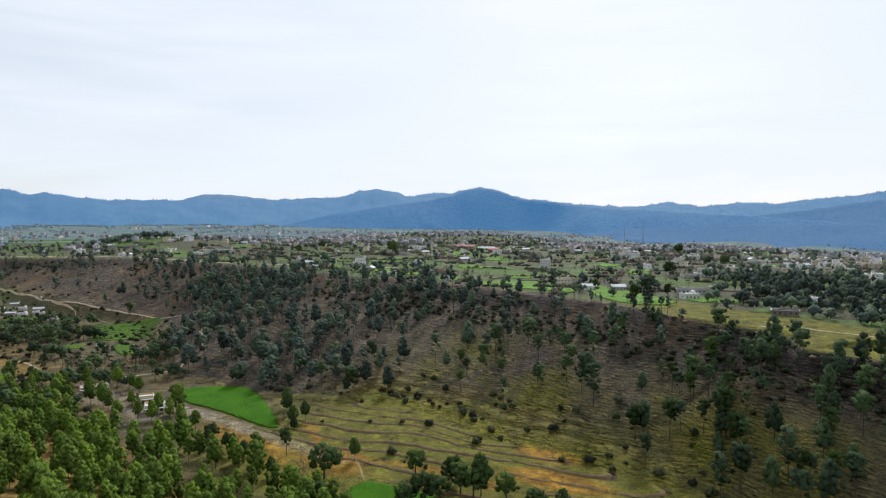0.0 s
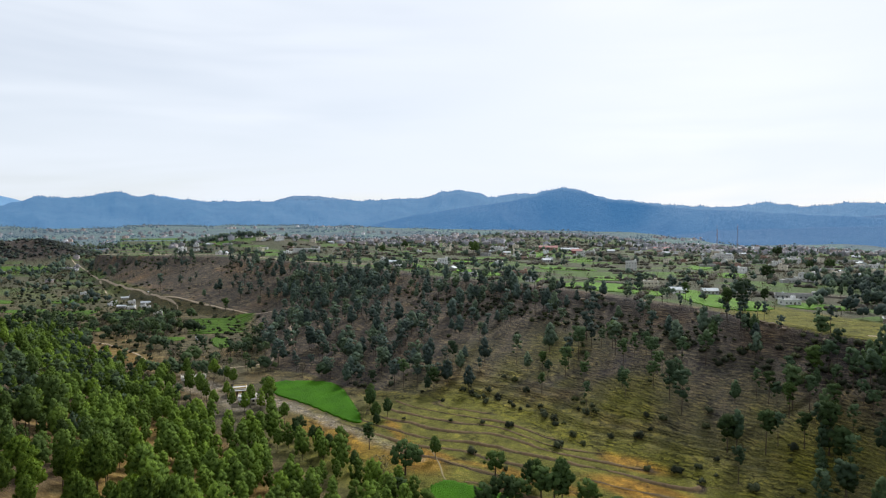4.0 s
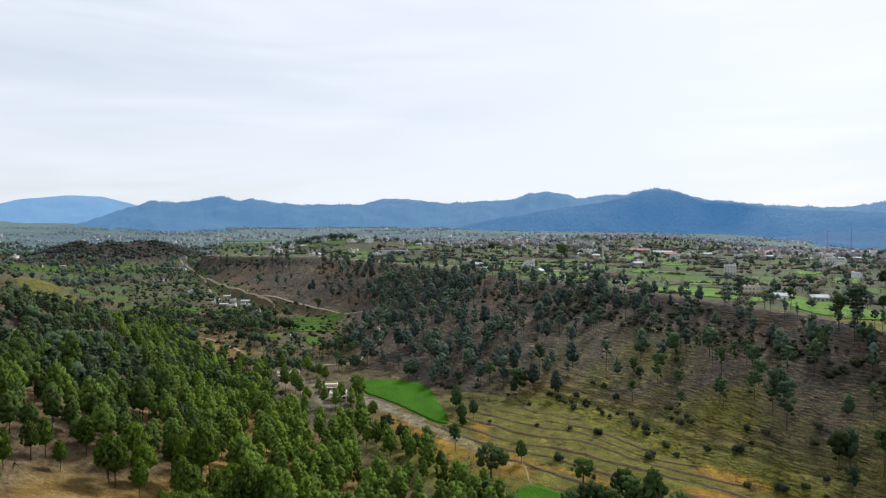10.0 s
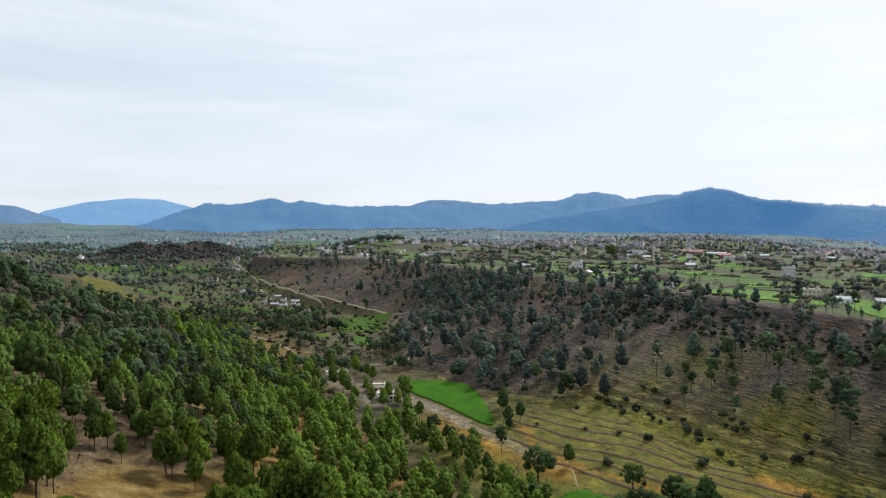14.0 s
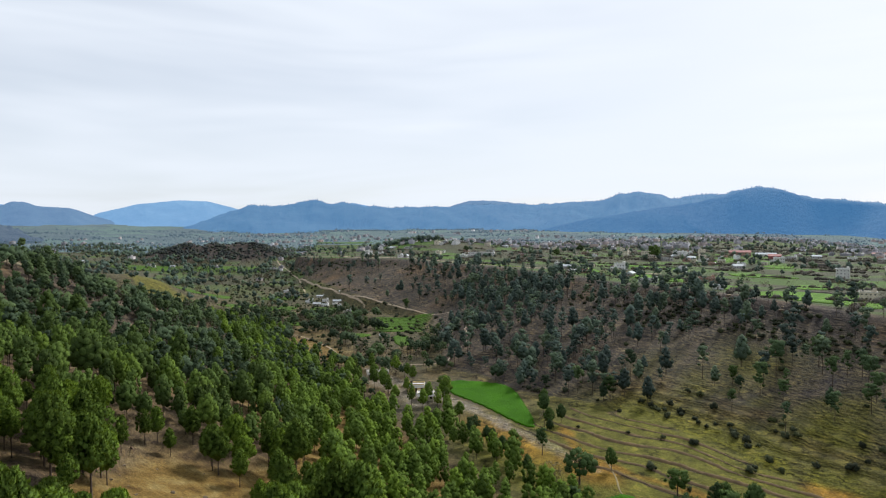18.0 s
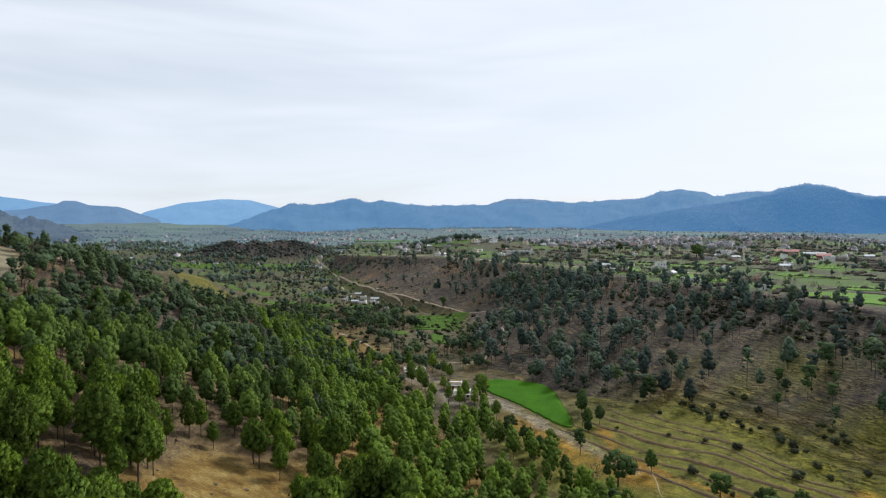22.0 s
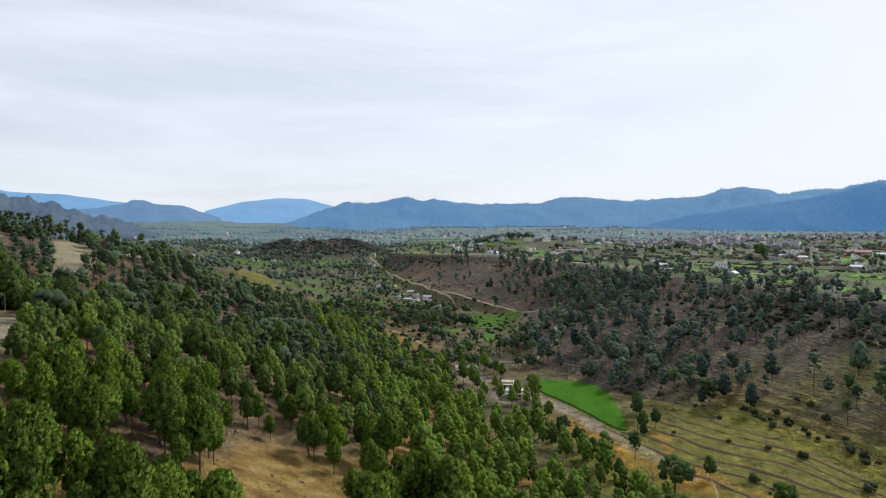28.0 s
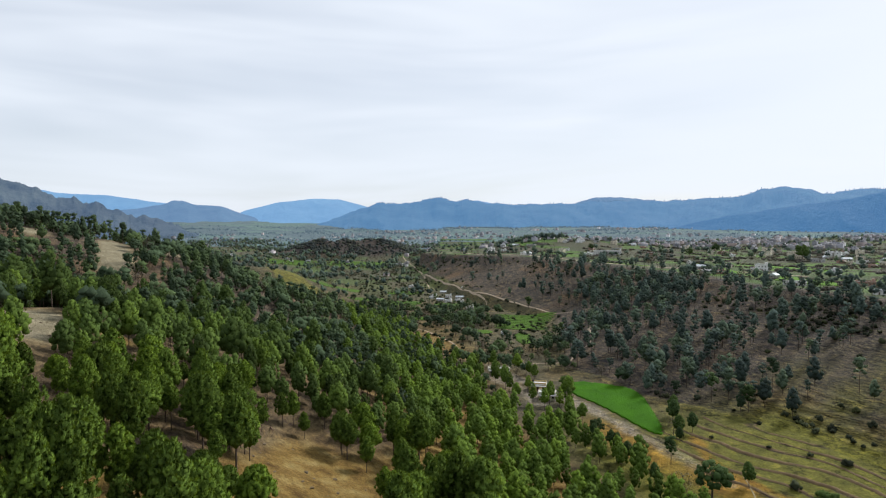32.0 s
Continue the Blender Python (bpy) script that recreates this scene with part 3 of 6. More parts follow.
SHOULDER = [(-17, -1.0), (-13, 0.0), (-10, 0.7), (-7, 1.15), (-4, 1.6), (-1, 2.0), (1, 2.45), (2.4, 2.95), (3.4, 3.08), (5.0, 2.82), (6.9, 2.05), (9.8, 1.75), (13.9, 1.2), (17, 1.05), (22, 0.75), (27, 0.4), (32, 0.0), (38, -0.9)]
RIGHT = [(14, -2.2), (20, -0.6), (25, 0.3), (30, 0.9), (34, 1.5), (38, 2.0), (44, 2.3)]
PALE = [(-54, 0.2), (-52.4, 1.2), (-49.5, 1.95), (-46.4, 2.32), (-44, 2.25), (-41.6, 1.6), (-40, 1.0), (-38, 0.2)]
BUTTE = [(-66, 0.9), (-63, 1.15), (-61, 1.3), (-58.6, 1.75), (-58.1, 2.05), (-57.2, 2.05), (-56.4, 1.7), (-55.2, 1.65), (-54, 1.55), (-53, 1.1), (-51, 0.5), (-47, 0.0), (-43, -0.5), (-39, -1.2)]
EAST = [(-80, 2.6), (-71, 3.2), (-68.6, 3.0), (-66.4, 2.5), (-63, 2.4), (-60, 2.0), (-57, 1.6), (-54, 0.4)]
DARK = [(-84, 4.3), (-74, 4.0), (-70.2, 3.55), (-69.2, 3.4), (-67.6, 2.7), (-66.4, 2.3), (-65.4, 2.15), (-63.2, 1.6), (-61.6, 1.0), (-59.6, 0.4), (-57, -0.3), (-56, -0.55)]
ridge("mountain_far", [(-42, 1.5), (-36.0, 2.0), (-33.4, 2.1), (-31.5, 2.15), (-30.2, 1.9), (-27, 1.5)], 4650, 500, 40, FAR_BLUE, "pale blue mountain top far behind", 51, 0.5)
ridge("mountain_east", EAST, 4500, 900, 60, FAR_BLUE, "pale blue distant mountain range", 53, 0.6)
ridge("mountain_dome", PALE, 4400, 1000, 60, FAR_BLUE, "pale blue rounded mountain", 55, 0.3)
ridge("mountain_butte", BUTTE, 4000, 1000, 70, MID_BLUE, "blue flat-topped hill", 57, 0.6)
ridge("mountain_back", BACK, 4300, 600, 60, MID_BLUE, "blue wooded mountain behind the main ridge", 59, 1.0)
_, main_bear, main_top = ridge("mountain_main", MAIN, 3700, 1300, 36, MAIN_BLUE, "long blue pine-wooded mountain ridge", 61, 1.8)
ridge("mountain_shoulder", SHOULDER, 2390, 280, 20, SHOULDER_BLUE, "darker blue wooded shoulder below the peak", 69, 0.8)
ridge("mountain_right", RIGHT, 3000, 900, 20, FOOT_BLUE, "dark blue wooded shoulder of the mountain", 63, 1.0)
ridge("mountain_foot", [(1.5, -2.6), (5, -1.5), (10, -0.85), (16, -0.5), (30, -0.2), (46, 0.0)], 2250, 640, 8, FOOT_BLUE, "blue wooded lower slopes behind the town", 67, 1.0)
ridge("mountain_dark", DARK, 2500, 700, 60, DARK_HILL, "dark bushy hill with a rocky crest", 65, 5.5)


# ---- the plain beyond, with the same haze painted as a glow ----
# bluish emission gives the plain its distance haze
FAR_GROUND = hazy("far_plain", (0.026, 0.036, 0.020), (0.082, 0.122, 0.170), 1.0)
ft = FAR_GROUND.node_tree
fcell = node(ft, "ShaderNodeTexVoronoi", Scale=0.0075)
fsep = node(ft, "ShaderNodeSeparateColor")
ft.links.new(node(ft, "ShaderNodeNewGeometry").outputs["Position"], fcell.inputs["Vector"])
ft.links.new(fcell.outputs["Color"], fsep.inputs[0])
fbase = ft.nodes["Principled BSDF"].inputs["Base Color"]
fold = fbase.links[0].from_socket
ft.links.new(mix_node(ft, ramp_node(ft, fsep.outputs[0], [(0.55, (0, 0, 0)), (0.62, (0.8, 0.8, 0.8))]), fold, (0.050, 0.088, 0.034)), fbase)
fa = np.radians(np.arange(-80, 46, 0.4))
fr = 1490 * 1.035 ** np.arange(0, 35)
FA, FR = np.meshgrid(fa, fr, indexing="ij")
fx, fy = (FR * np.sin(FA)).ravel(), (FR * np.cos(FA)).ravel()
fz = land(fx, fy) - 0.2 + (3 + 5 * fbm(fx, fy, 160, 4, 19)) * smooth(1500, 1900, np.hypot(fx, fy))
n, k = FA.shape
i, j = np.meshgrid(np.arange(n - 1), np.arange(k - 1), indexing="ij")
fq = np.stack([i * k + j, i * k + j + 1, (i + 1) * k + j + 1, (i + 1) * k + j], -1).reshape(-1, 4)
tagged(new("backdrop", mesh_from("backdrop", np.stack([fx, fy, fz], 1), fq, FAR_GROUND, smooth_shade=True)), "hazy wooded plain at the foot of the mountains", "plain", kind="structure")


# ---- trees ----
def tufted(rng, lobes, leaves, leaf, up=0.3, flat=0.85, solid=True, coarse=False):
    """A crown: uneven rounded tufts (x, y, z, radius) with needles or leaves that stand out of them.
    Gives corners, triangles, each tuft's own lightness, and normals that follow the tufts' swell."""
    lobes = np.asarray(lobes)
    n = len(lobes)
    heart = (lobes[:, :3] * lobes[:, 3:]).sum(0) / lobes[:, 3].sum()
    reach = np.abs(lobes[:, :3] - heart).max(0) + 0.4
    light = rng.uniform(-0.13, 0.13, n)

    def swell(at, way):
        out = (at - heart) / reach
        q = way * 0.62 + out * 0.75 + (0, 0, 0.32)
        return q / (np.linalg.norm(q, axis=-1, keepdims=True) + 1e-9)
    vs, fs, ts, ns, count = [], [], [], [], 0
    if solid:
        bv, bf = ball(0 if coarse else 1)
        for i, (x, y, z, r) in enumerate(lobes):
            k = r * rng.uniform(0.62, 1.06, len(bv))
            turn = rng.uniform(0, 6.28)
            c, q = math.cos(turn), math.sin(turn)
            way = np.stack([bv[:, 0] * c - bv[:, 1] * q, bv[:, 0] * q + bv[:, 1] * c, bv[:, 2]], 1)
            at = way * k[:, None] * (1, 1, flat) + (x, y, z)
            vs.append(at), fs.append(bf + count), ts.append(np.full(len(bv), light[i])), ns.append(swell(at, way))
            count += len(bv)
    pick = rng.choice(n, leaves, p=lobes[:, 3] ** 2 / (lobes[:, 3] ** 2).sum())
    way = rng.normal(size=(leaves, 3))
    way[:, 2] += up
    way /= np.linalg.norm(way, axis=1)[:, None]
    mid = lobes[pick, :3] + way * (lobes[pick, 3] * rng.uniform(0.85, 1.16, leaves))[:, None] * (1, 1, flat)
    side = way * 0.8 + np.array((0, 0, up * 1.2)) + rng.normal(scale=0.6, size=(leaves, 3))
    side /= np.linalg.norm(side, axis=1)[:, None]
    other = np.cross(side, rng.normal(size=(leaves, 3)))
    other /= np.linalg.norm(other, axis=1)[:, None] + 1e-9
    size = (leaf * rng.uniform(0.6, 1.4, leaves))[:, None]
    v = np.stack([mid + side * size, mid - side * size * 0.6 + other * size * 0.38, mid - side * size * 0.6 - other * size * 0.38], 1).reshape(-1, 3)
    vs.append(v), fs.append(np.arange(leaves * 3).reshape(-1, 3) + count)
    ts.append(np.repeat(light[pick] + rng.uniform(-0.15, 0.2, leaves), 3)), ns.append(np.repeat(swell(mid, way), 3, 0))
    return np.concatenate(vs), np.concatenate(fs), np.concatenate(ts), np.concatenate(ns)


def pine_lobes(rng, height, base, radius, n):
    """Tufts of a pine's crown: an egg, blunt at the top, widest below its middle."""
    out = []
    lean, blunt = rng.uniform(-0.45, 0.45, 2), rng.uniform(0.55, 1.0)
    for i in range(n):
        u = (i + rng.uniform(0.1, 0.9)) / n
        env = radius * (blunt * math.sqrt(max(0.03, 1 - ((u - 0.36) / 0.66) ** 2)) + (1.06 - blunt) * min(1.0, 2.8 * u + 0.35) * (1.02 - u) ** 0.7) * rng.uniform(0.72, 1.12)
        a = i * 2.4 + rng.uniform(-0.5, 0.5)
        lr = radius * rng.uniform(0.75, 1.2) * 1.62 / math.sqrt(n) * (1.1 - 0.35 * u)
        q = max(0.0, env - lr * 0.7)
        out.append((q * math.cos(a) + lean[0] * u, q * math.sin(a) + lean[1] * u, base + (height - base) * u * 0.95 - 0.2 * lr, lr))
    for u in (0.12, 0.34, 0.56, 0.76) if n > 12 else (0.3, 0.62):
        out.append((0, 0, base + (height - base) * u, radius * 0.60 * (1.2 - u)))
    return out


def ball(level, made={}):
    """Corners and triangles of a round mesh."""
    if level not in made:
        b = bmesh.new()
        if level:
            bmesh.ops.create_icosphere(b, subdivisions=level, radius=1.0)
            b.verts.index_update()
            made[level] = np.array([v.co for v in b.verts]), np.array([[v.index for v in f.verts] for f in b.faces])
        else:
            made[0] = np.array([(1, 0, 0), (0, 1, 0), (-1, 0, 0), (0, -1, 0), (0, 0, 1), (0, 0, -1)]) * 1.2, np.array([(0, 1, 4), (1, 2, 4), (2, 3, 4), (3, 0, 4), (1, 0, 5), (2, 1, 5), (3, 2, 5), (0, 3, 5)])
        b.free()
    return made[level]


def round_lobes(rng, height, base, radius, n):
    out = []
    for i in range(n):
        z = 1 - 2 * (i + 0.5) / n
        z = max(z, -0.55)
        q, a = math.sqrt(1 - z * z), i * 2.4 + rng.uniform(-0.6, 0.6)
        k = rng.uniform(0.40, 1.02)
        c = (base + height) / 2
        out.append((radius * q * k * math.cos(a), radius * q * k * math.sin(a), c + (height - base) / 2 * z * rng.uniform(0.55, 1.0), radius * rng.uniform(1.1, 2.1) / math.sqrt(n)))
    return out


def open_lobes(rng, height, base, radius, n):
    """Tufts of an old, open pine: a ragged head on a long trunk, with a few branches below it."""
    out = []
    for i in range(n):
        u = rng.uniform(0, 1) ** 0.8
        env = radius * math.sqrt(max(0.05, 1 - ((u - 0.55) / 0.62) ** 2)) * rng.uniform(0.25, 0.92)
        a = i * 2.4 + rng.uniform(-0.7, 0.7)
        out.append((env * math.cos(a), env * math.sin(a), base + (height - base) * u * 0.94, radius * rng.uniform(0.24, 0.42)))
    out.append((0, 0, height - 0.7, radius * 0.42))
    out.append((0, 0, base + (height - base) * 0.55, radius * 0.55))
    a = rng.uniform(0, 6.28)
    out.append((radius * 0.5 * math.cos(a), radius * 0.5 * math.sin(a), base - rng.uniform(0.4, 1.6), radius * 0.26))
    return out


def stem(rng, height, girth, sides=6, limbs=4, base=0.3, reach=1.2):
    """A tapered, slightly bent trunk with a few limbs."""
    vs, fs = [], []

    def tube(path, widths):
        start = len(vs)
        for (px, py, pz), w in zip(path, widths):
            for k in range(sides):
                a = 2 * math.pi * k / sides
                vs.append((px + w * math.cos(a), py + w * math.sin(a), pz))
        for ring in range(len(path) - 1):
            for k in range(sides):
                p, q = start + ring * sides + k, start + ring * sides + (k + 1) % sides
                fs.append((p, q, q + sides))
                fs.append((p, q + sides, p + sides))
    bend = rng.uniform(-0.3, 0.3, 2)
    path = [(bend[0] * u * u, bend[1] * u * u, height * u - 0.4) for u in (0, 0.05, 0.35, 0.7, 1.0)]
    tube(path, [girth * 1.5, girth, girth * 0.8, girth * 0.5, girth * 0.12])
    for i in range(limbs):
        u = base + (0.9 - base) * (i + 0.5) / limbs
        a = rng.uniform(0, 6.28)
        z, k = height * u, reach * rng.uniform(0.7, 1.1) * (1.1 - 0.6 * u)
        tube([(bend[0] * u * u, bend[1] * u * u, z - 0.1), (k * math.cos(a), k * math.sin(a), z + k * 0.45)], [girth * 0.35, girth * 0.08])
    return np.array(vs), np.array(fs)


def tree_arrays(kind, seed, tufts, leaves, leaf, sides=6, limbs=1.0, coarse=False):
    """(trunk corners, trunk triangles, crown corners, crown triangles, lightness, normals) of a tree about 12 m tall."""
    rng = np.random.default_rng(seed)
    up, flat, solid = 0.3, 0.9, True
    if kind == "pine":
        h, base, rad = rng.uniform(10.8, 13.4), rng.uniform(3.8, 6.0), rng.uniform(2.3, 3.7)
        lobes, up, flat = pine_lobes(rng, h, base, rad, tufts), 1.3, 1.2
        trunk = stem(rng, h * 0.92, 0.17, base=0.25, sides=sides, limbs=int(5 * limbs))
    elif kind == "young":
        h, base, rad = rng.uniform(9.6, 12.4), rng.uniform(2.9, 4.4), rng.uniform(2.3, 3.1)
        lobes, up, flat = pine_lobes(rng, h, base, rad, tufts), 0.9, 1.15
        trunk = stem(rng, h * 0.9, 0.14, base=0.25, sides=sides, limbs=int(4 * limbs))
    elif kind == "tall":
        h, base, rad = rng.uniform(11.5, 14.5), rng.uniform(4.8, 7.4), rng.uniform(2.2, 3.2)
        lobes, up, flat = open_lobes(rng, h, base, rad, tufts), 0.4, 0.82
        trunk = stem(rng, h * 0.94, 0.17, base=0.42, sides=sides, limbs=int(6 * limbs), reach=1.5)
    elif kind == "round":
        h, base, rad = rng.uniform(8.5, 10), rng.uniform(1.8, 2.6), rng.uniform(3.3, 4.2)
        lobes = round_lobes(rng, h, base, rad, tufts)
        trunk = stem(rng, h * 0.8, 0.28, base=0.25, sides=sides, limbs=int(6 * limbs), reach=2.6)
    elif kind == "bare":
        h, base, rad, solid = rng.uniform(6, 7.5), 1.4, rng.uniform(2.2, 2.8), False
        lobes = round_lobes(rng, h, base, rad, tufts)
        trunk = stem(rng, h * 0.9, 0.14, base=0.2, sides=sides, limbs=int(9 * limbs), reach=2.2)
    else:
        h, base, rad = 1.6, 0.1, 1.3
        lobes = round_lobes(rng, h, base, rad, tufts)
        trunk = stem(rng, 1.2, 0.08, sides=sides, limbs=int(3 * limbs), reach=0.7)
    return (*trunk, *tufted(rng, lobes, leaves, leaf, up, flat, solid, coarse))


def joined(name, arrays, places, crown_mat, label, category, parent_kind="stuff", trunks=True):
    """Many trees as one thing of trunks and crowns. places: x, y, z, size, turn, tone."""
    top = tagged(new(name), label, category, kind=parent_kind)
    rng = np.random.default_rng(len(places))
    for which, mat, what in ((0, BARK, "trunks"), (2, crown_mat, "crowns")):
        if which == 0 and not trunks:
            continue
        vs, fs, ts, us, ns, count = [], [], [], [], [], 0
        pick = rng.integers(0, len(arrays), len(places))
        for p, arr in zip(pick, places):
            v, f = arrays[p][which], arrays[p][which + 1]
            x, y, z, size, turn, tone = arr
            c, s = math.cos(turn) * size, math.sin(turn) * size
            w = np.empty_like(v)
            w[:, 0], w[:, 1], w[:, 2] = v[:, 0] * c - v[:, 1] * s + x, v[:, 0] * s + v[:, 1] * c + y, v[:, 2] * size + z
            vs.append(w), fs.append(f + count), ts.append(np.full(len(v), tone)), us.append(arrays[p][4] if which else np.zeros(len(v)))
            count += len(v)
            if which:
                q = arrays[p][5]
                ns.append(np.stack([(q[:, 0] * c - q[:, 1] * s) / size, (q[:, 0] * s + q[:, 1] * c) / size, q[:, 2]], 1))
        if vs:
            part(what, mesh_from(what, np.concatenate(vs), np.concatenate(fs), mat, np.concatenate(ts), tuft=np.concatenate(us), normals=np.concatenate(ns) if ns else None), mat, top)
    return top


def scatter(spacing, x0, x1, y0, y1, seed, chance):
    """Jittered places in a rectangle, kept by chance(x, y), inside the bearings that the valley opens to."""
    rng = np.random.default_rng(seed)
    xs, ys = np.meshgrid(np.arange(x0, x1, spacing), np.arange(y0, y1, spacing))
    xs, ys = xs.ravel() + rng.uniform(-0.42, 0.42, xs.size) * spacing, ys.ravel() + rng.uniform(-0.42, 0.42, xs.size) * spacing
    az = np.degrees(np.arctan2(xs, ys))
    keep = (rng.random(xs.size) < chance(xs, ys)) & (az > -77) & (az < 40)
    xs, ys = xs[keep], ys[keep]
    return np.stack([xs, ys, land(xs, ys)], 1), rng


def with_sizes(pts, rng, lo, hi):
    n = len(pts)
    return [(*p, s, t, tone) for p, s, t, tone in zip(pts, rng.uniform(lo, hi, n), rng.uniform(0, 6.28, n), rng.random(n))]


def single(kind, name, mat, label, category, group, seed, tufts, leaves, leaf):
    """One tree as a thing with a trunk and a crown, at the origin."""
    tv, tf, cv, cf, tuft, normals = tree_arrays(kind, seed, tufts, leaves, leaf)
    top = tagged(new(name), label, category, group)
    part("trunk", mesh_from("trunk", tv, tf, BARK), BARK, top)
    part("crown", mesh_from("crown", cv, cf, mat, tuft=tuft, normals=normals), mat, top)
    return top


def plant(models, places):
    """Copies of single trees at the places; the models stand at the first ones."""
    for i, (x, y, z, size, turn, tone) in enumerate(places):
        m = Matrix.Translation((x, y, z)) @ Matrix.Rotation(turn, 4, "Z") @ Matrix.Scale(size, 4)
        if i < len(models):
            models[i].matrix_basis = m
        else:
            copy_thing_at(models[int(tone * 997) % len(models)], m)


def copy_thing_at(model, m):
    keep = model.matrix_basis.copy()
    model.matrix_basis = Matrix.Identity(4)
    made = copy_thing(model, m)
    model.matrix_basis = keep
    return made


def outward(p):
    return -(p[0] + 40) * UY + (p[1] - 190) * UX


def forest_chance(x, y):
    """Pines on the near hill, with its clearings."""
    s, d, dr, plateau, df, valley = zones(x, y)
    c = np.where(valley, smooth(-10, 3, d + 6 * fbm(x, y, 30, 2, 40) - 22 * smooth(80, 130, s)) * smooth(420, 320, s - 0.5 * np.clip(d - 140, 0, 90)) * smooth(-190, -150, s), 0) * (0.84 - 0.16 * smooth(70, 40, d))
    c = c * (1 - 0.5 * smooth(60, 90, d) * smooth(0.3, 0.6, fbm(x, y, 45, 3, 41)) * smooth(200, 140, (x + 40) * UX + (y - 190) * UY))
    for q in CLEARINGS:
        c = c * (1 - in_shape(x, y, *q, 0.18))
    c = c * (1 - 0.55 * smooth(110, 150, s) * smooth(0.05, 0.3, fbm(x, y, 40, 3, 42))) * (1 - smooth(230, 170, np.hypot(x, y)) * smooth(60, 80, d) * 0.28 * smooth(-0.35, 0.15, fbm(x, y, 22, 2, 43)))
    c = c * (1 - 0.62 * in_shape(x, y, -166, 64, 26, 8, 158)) * (1 - 0.9 * in_shape(x, y, -117, 71, 13, 7, 150))
    return c * (np.hypot(x, y) > 92) * (1 - 0.15 * smooth(50, 100, d) * smooth(170, 200, np.hypot(x, y)) * smooth(150, 110, s))


hill_pts, rng = scatter(5.7, -520, 20, 20, 420, 71, forest_chance)
hill = with_sizes(hill_pts, rng, 0.62, 1.22)
hill = [(x, y, z, k * (1.28 if q > 0.88 and outward((x, y)) > 70 else 1.0) * (1 - 0.05 * float(smooth(150, 200, (x + 40) * UX + (y - 190) * UY))), t, q) for x, y, z, k, t, q in hill]
hill.sort(key=lambda p: math.hypot(p[0] + 60, p[1] - 60))
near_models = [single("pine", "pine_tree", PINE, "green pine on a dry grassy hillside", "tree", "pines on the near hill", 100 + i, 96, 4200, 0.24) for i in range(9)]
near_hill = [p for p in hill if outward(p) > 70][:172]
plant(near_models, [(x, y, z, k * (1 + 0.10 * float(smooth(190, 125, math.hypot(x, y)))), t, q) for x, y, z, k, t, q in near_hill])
taken = set(near_hill)
# a darker PINE: darker trees, and shade on the upper hill painted in
UPPER_PINE = foliage("upper_pine_needles", (0.040, 0.072, 0.022), (0.140, 0.208, 0.050), 0.55)
# extra blue in both tones paints the haze over spur and valley
FAR_PINE_HAZED = foliage("far_side_hazed_needles", (0.046, 0.076, 0.046), (0.100, 0.142, 0.078), 0.5)
upper = [p for p in hill if p not in taken and outward(p) > 70]
joined("pine_forest", [tree_arrays("pine", 200 + i, 30, 320, 0.32, 3, 0.4) for i in range(6)], [p for p in upper if math.hypot(p[0], p[1]) < 210 + 150 * p[5]], UPPER_PINE, "dense green pine forest on the near hillside", "forest")
ridge_bare = [p for p in upper if math.hypot(p[0], p[1]) >= 300 and p[5] > 0.86]
joined("bare_trees", [tree_arrays("bare", 215 + i, 12, 90, 0.5, 3, 0.4) for i in range(3)], ridge_bare, TWIGS, "leafless grey trees among the pines of the ridge", "forest")
taken |= set(ridge_bare)
upper = [p for p in upper if p not in taken]
joined("pine_forest", [tree_arrays(("tall", "pine", "round")[i % 3], 210 + i, 14, 110, 0.46, 3, 0.2, True) for i in range(6)], [p for p in upper if math.hypot(p[0], p[1]) >= 210 + 150 * p[5]], FAR_PINE_HAZED, "dark haze-blue pine wood on the spur behind", "forest")
joined("young_pines", [tree_arrays("young", 220 + i, 24, 240, 0.30, 3, 0.3, True) for i in range(6)], [p for p in hill if p not in taken and outward(p) <= 70], PINE, "young round-crowned pines on the lower hillside", "forest")


ROAD = [(-760, 960, 0), (-700, 900, 0), (-648, 848, 0), (-571, 756, 0), (-538, 723, 0), (-468, 657, 0), (-408, 604, 0), (-351, 560, 0), (-322, 549, 0), (-290, 529, 0), (-263, 518, 0), (-244, 511, 0), (-204, 496, 0)]


def off_road(x, y):
    """0 on the valley road and on the side that looks over it, 1 away from it."""
    return np.minimum(smooth(3, 7, to_line(x, y, ROAD)[0]), smooth(6, 14, to_line(x - 10, y + 18, ROAD)[0]))


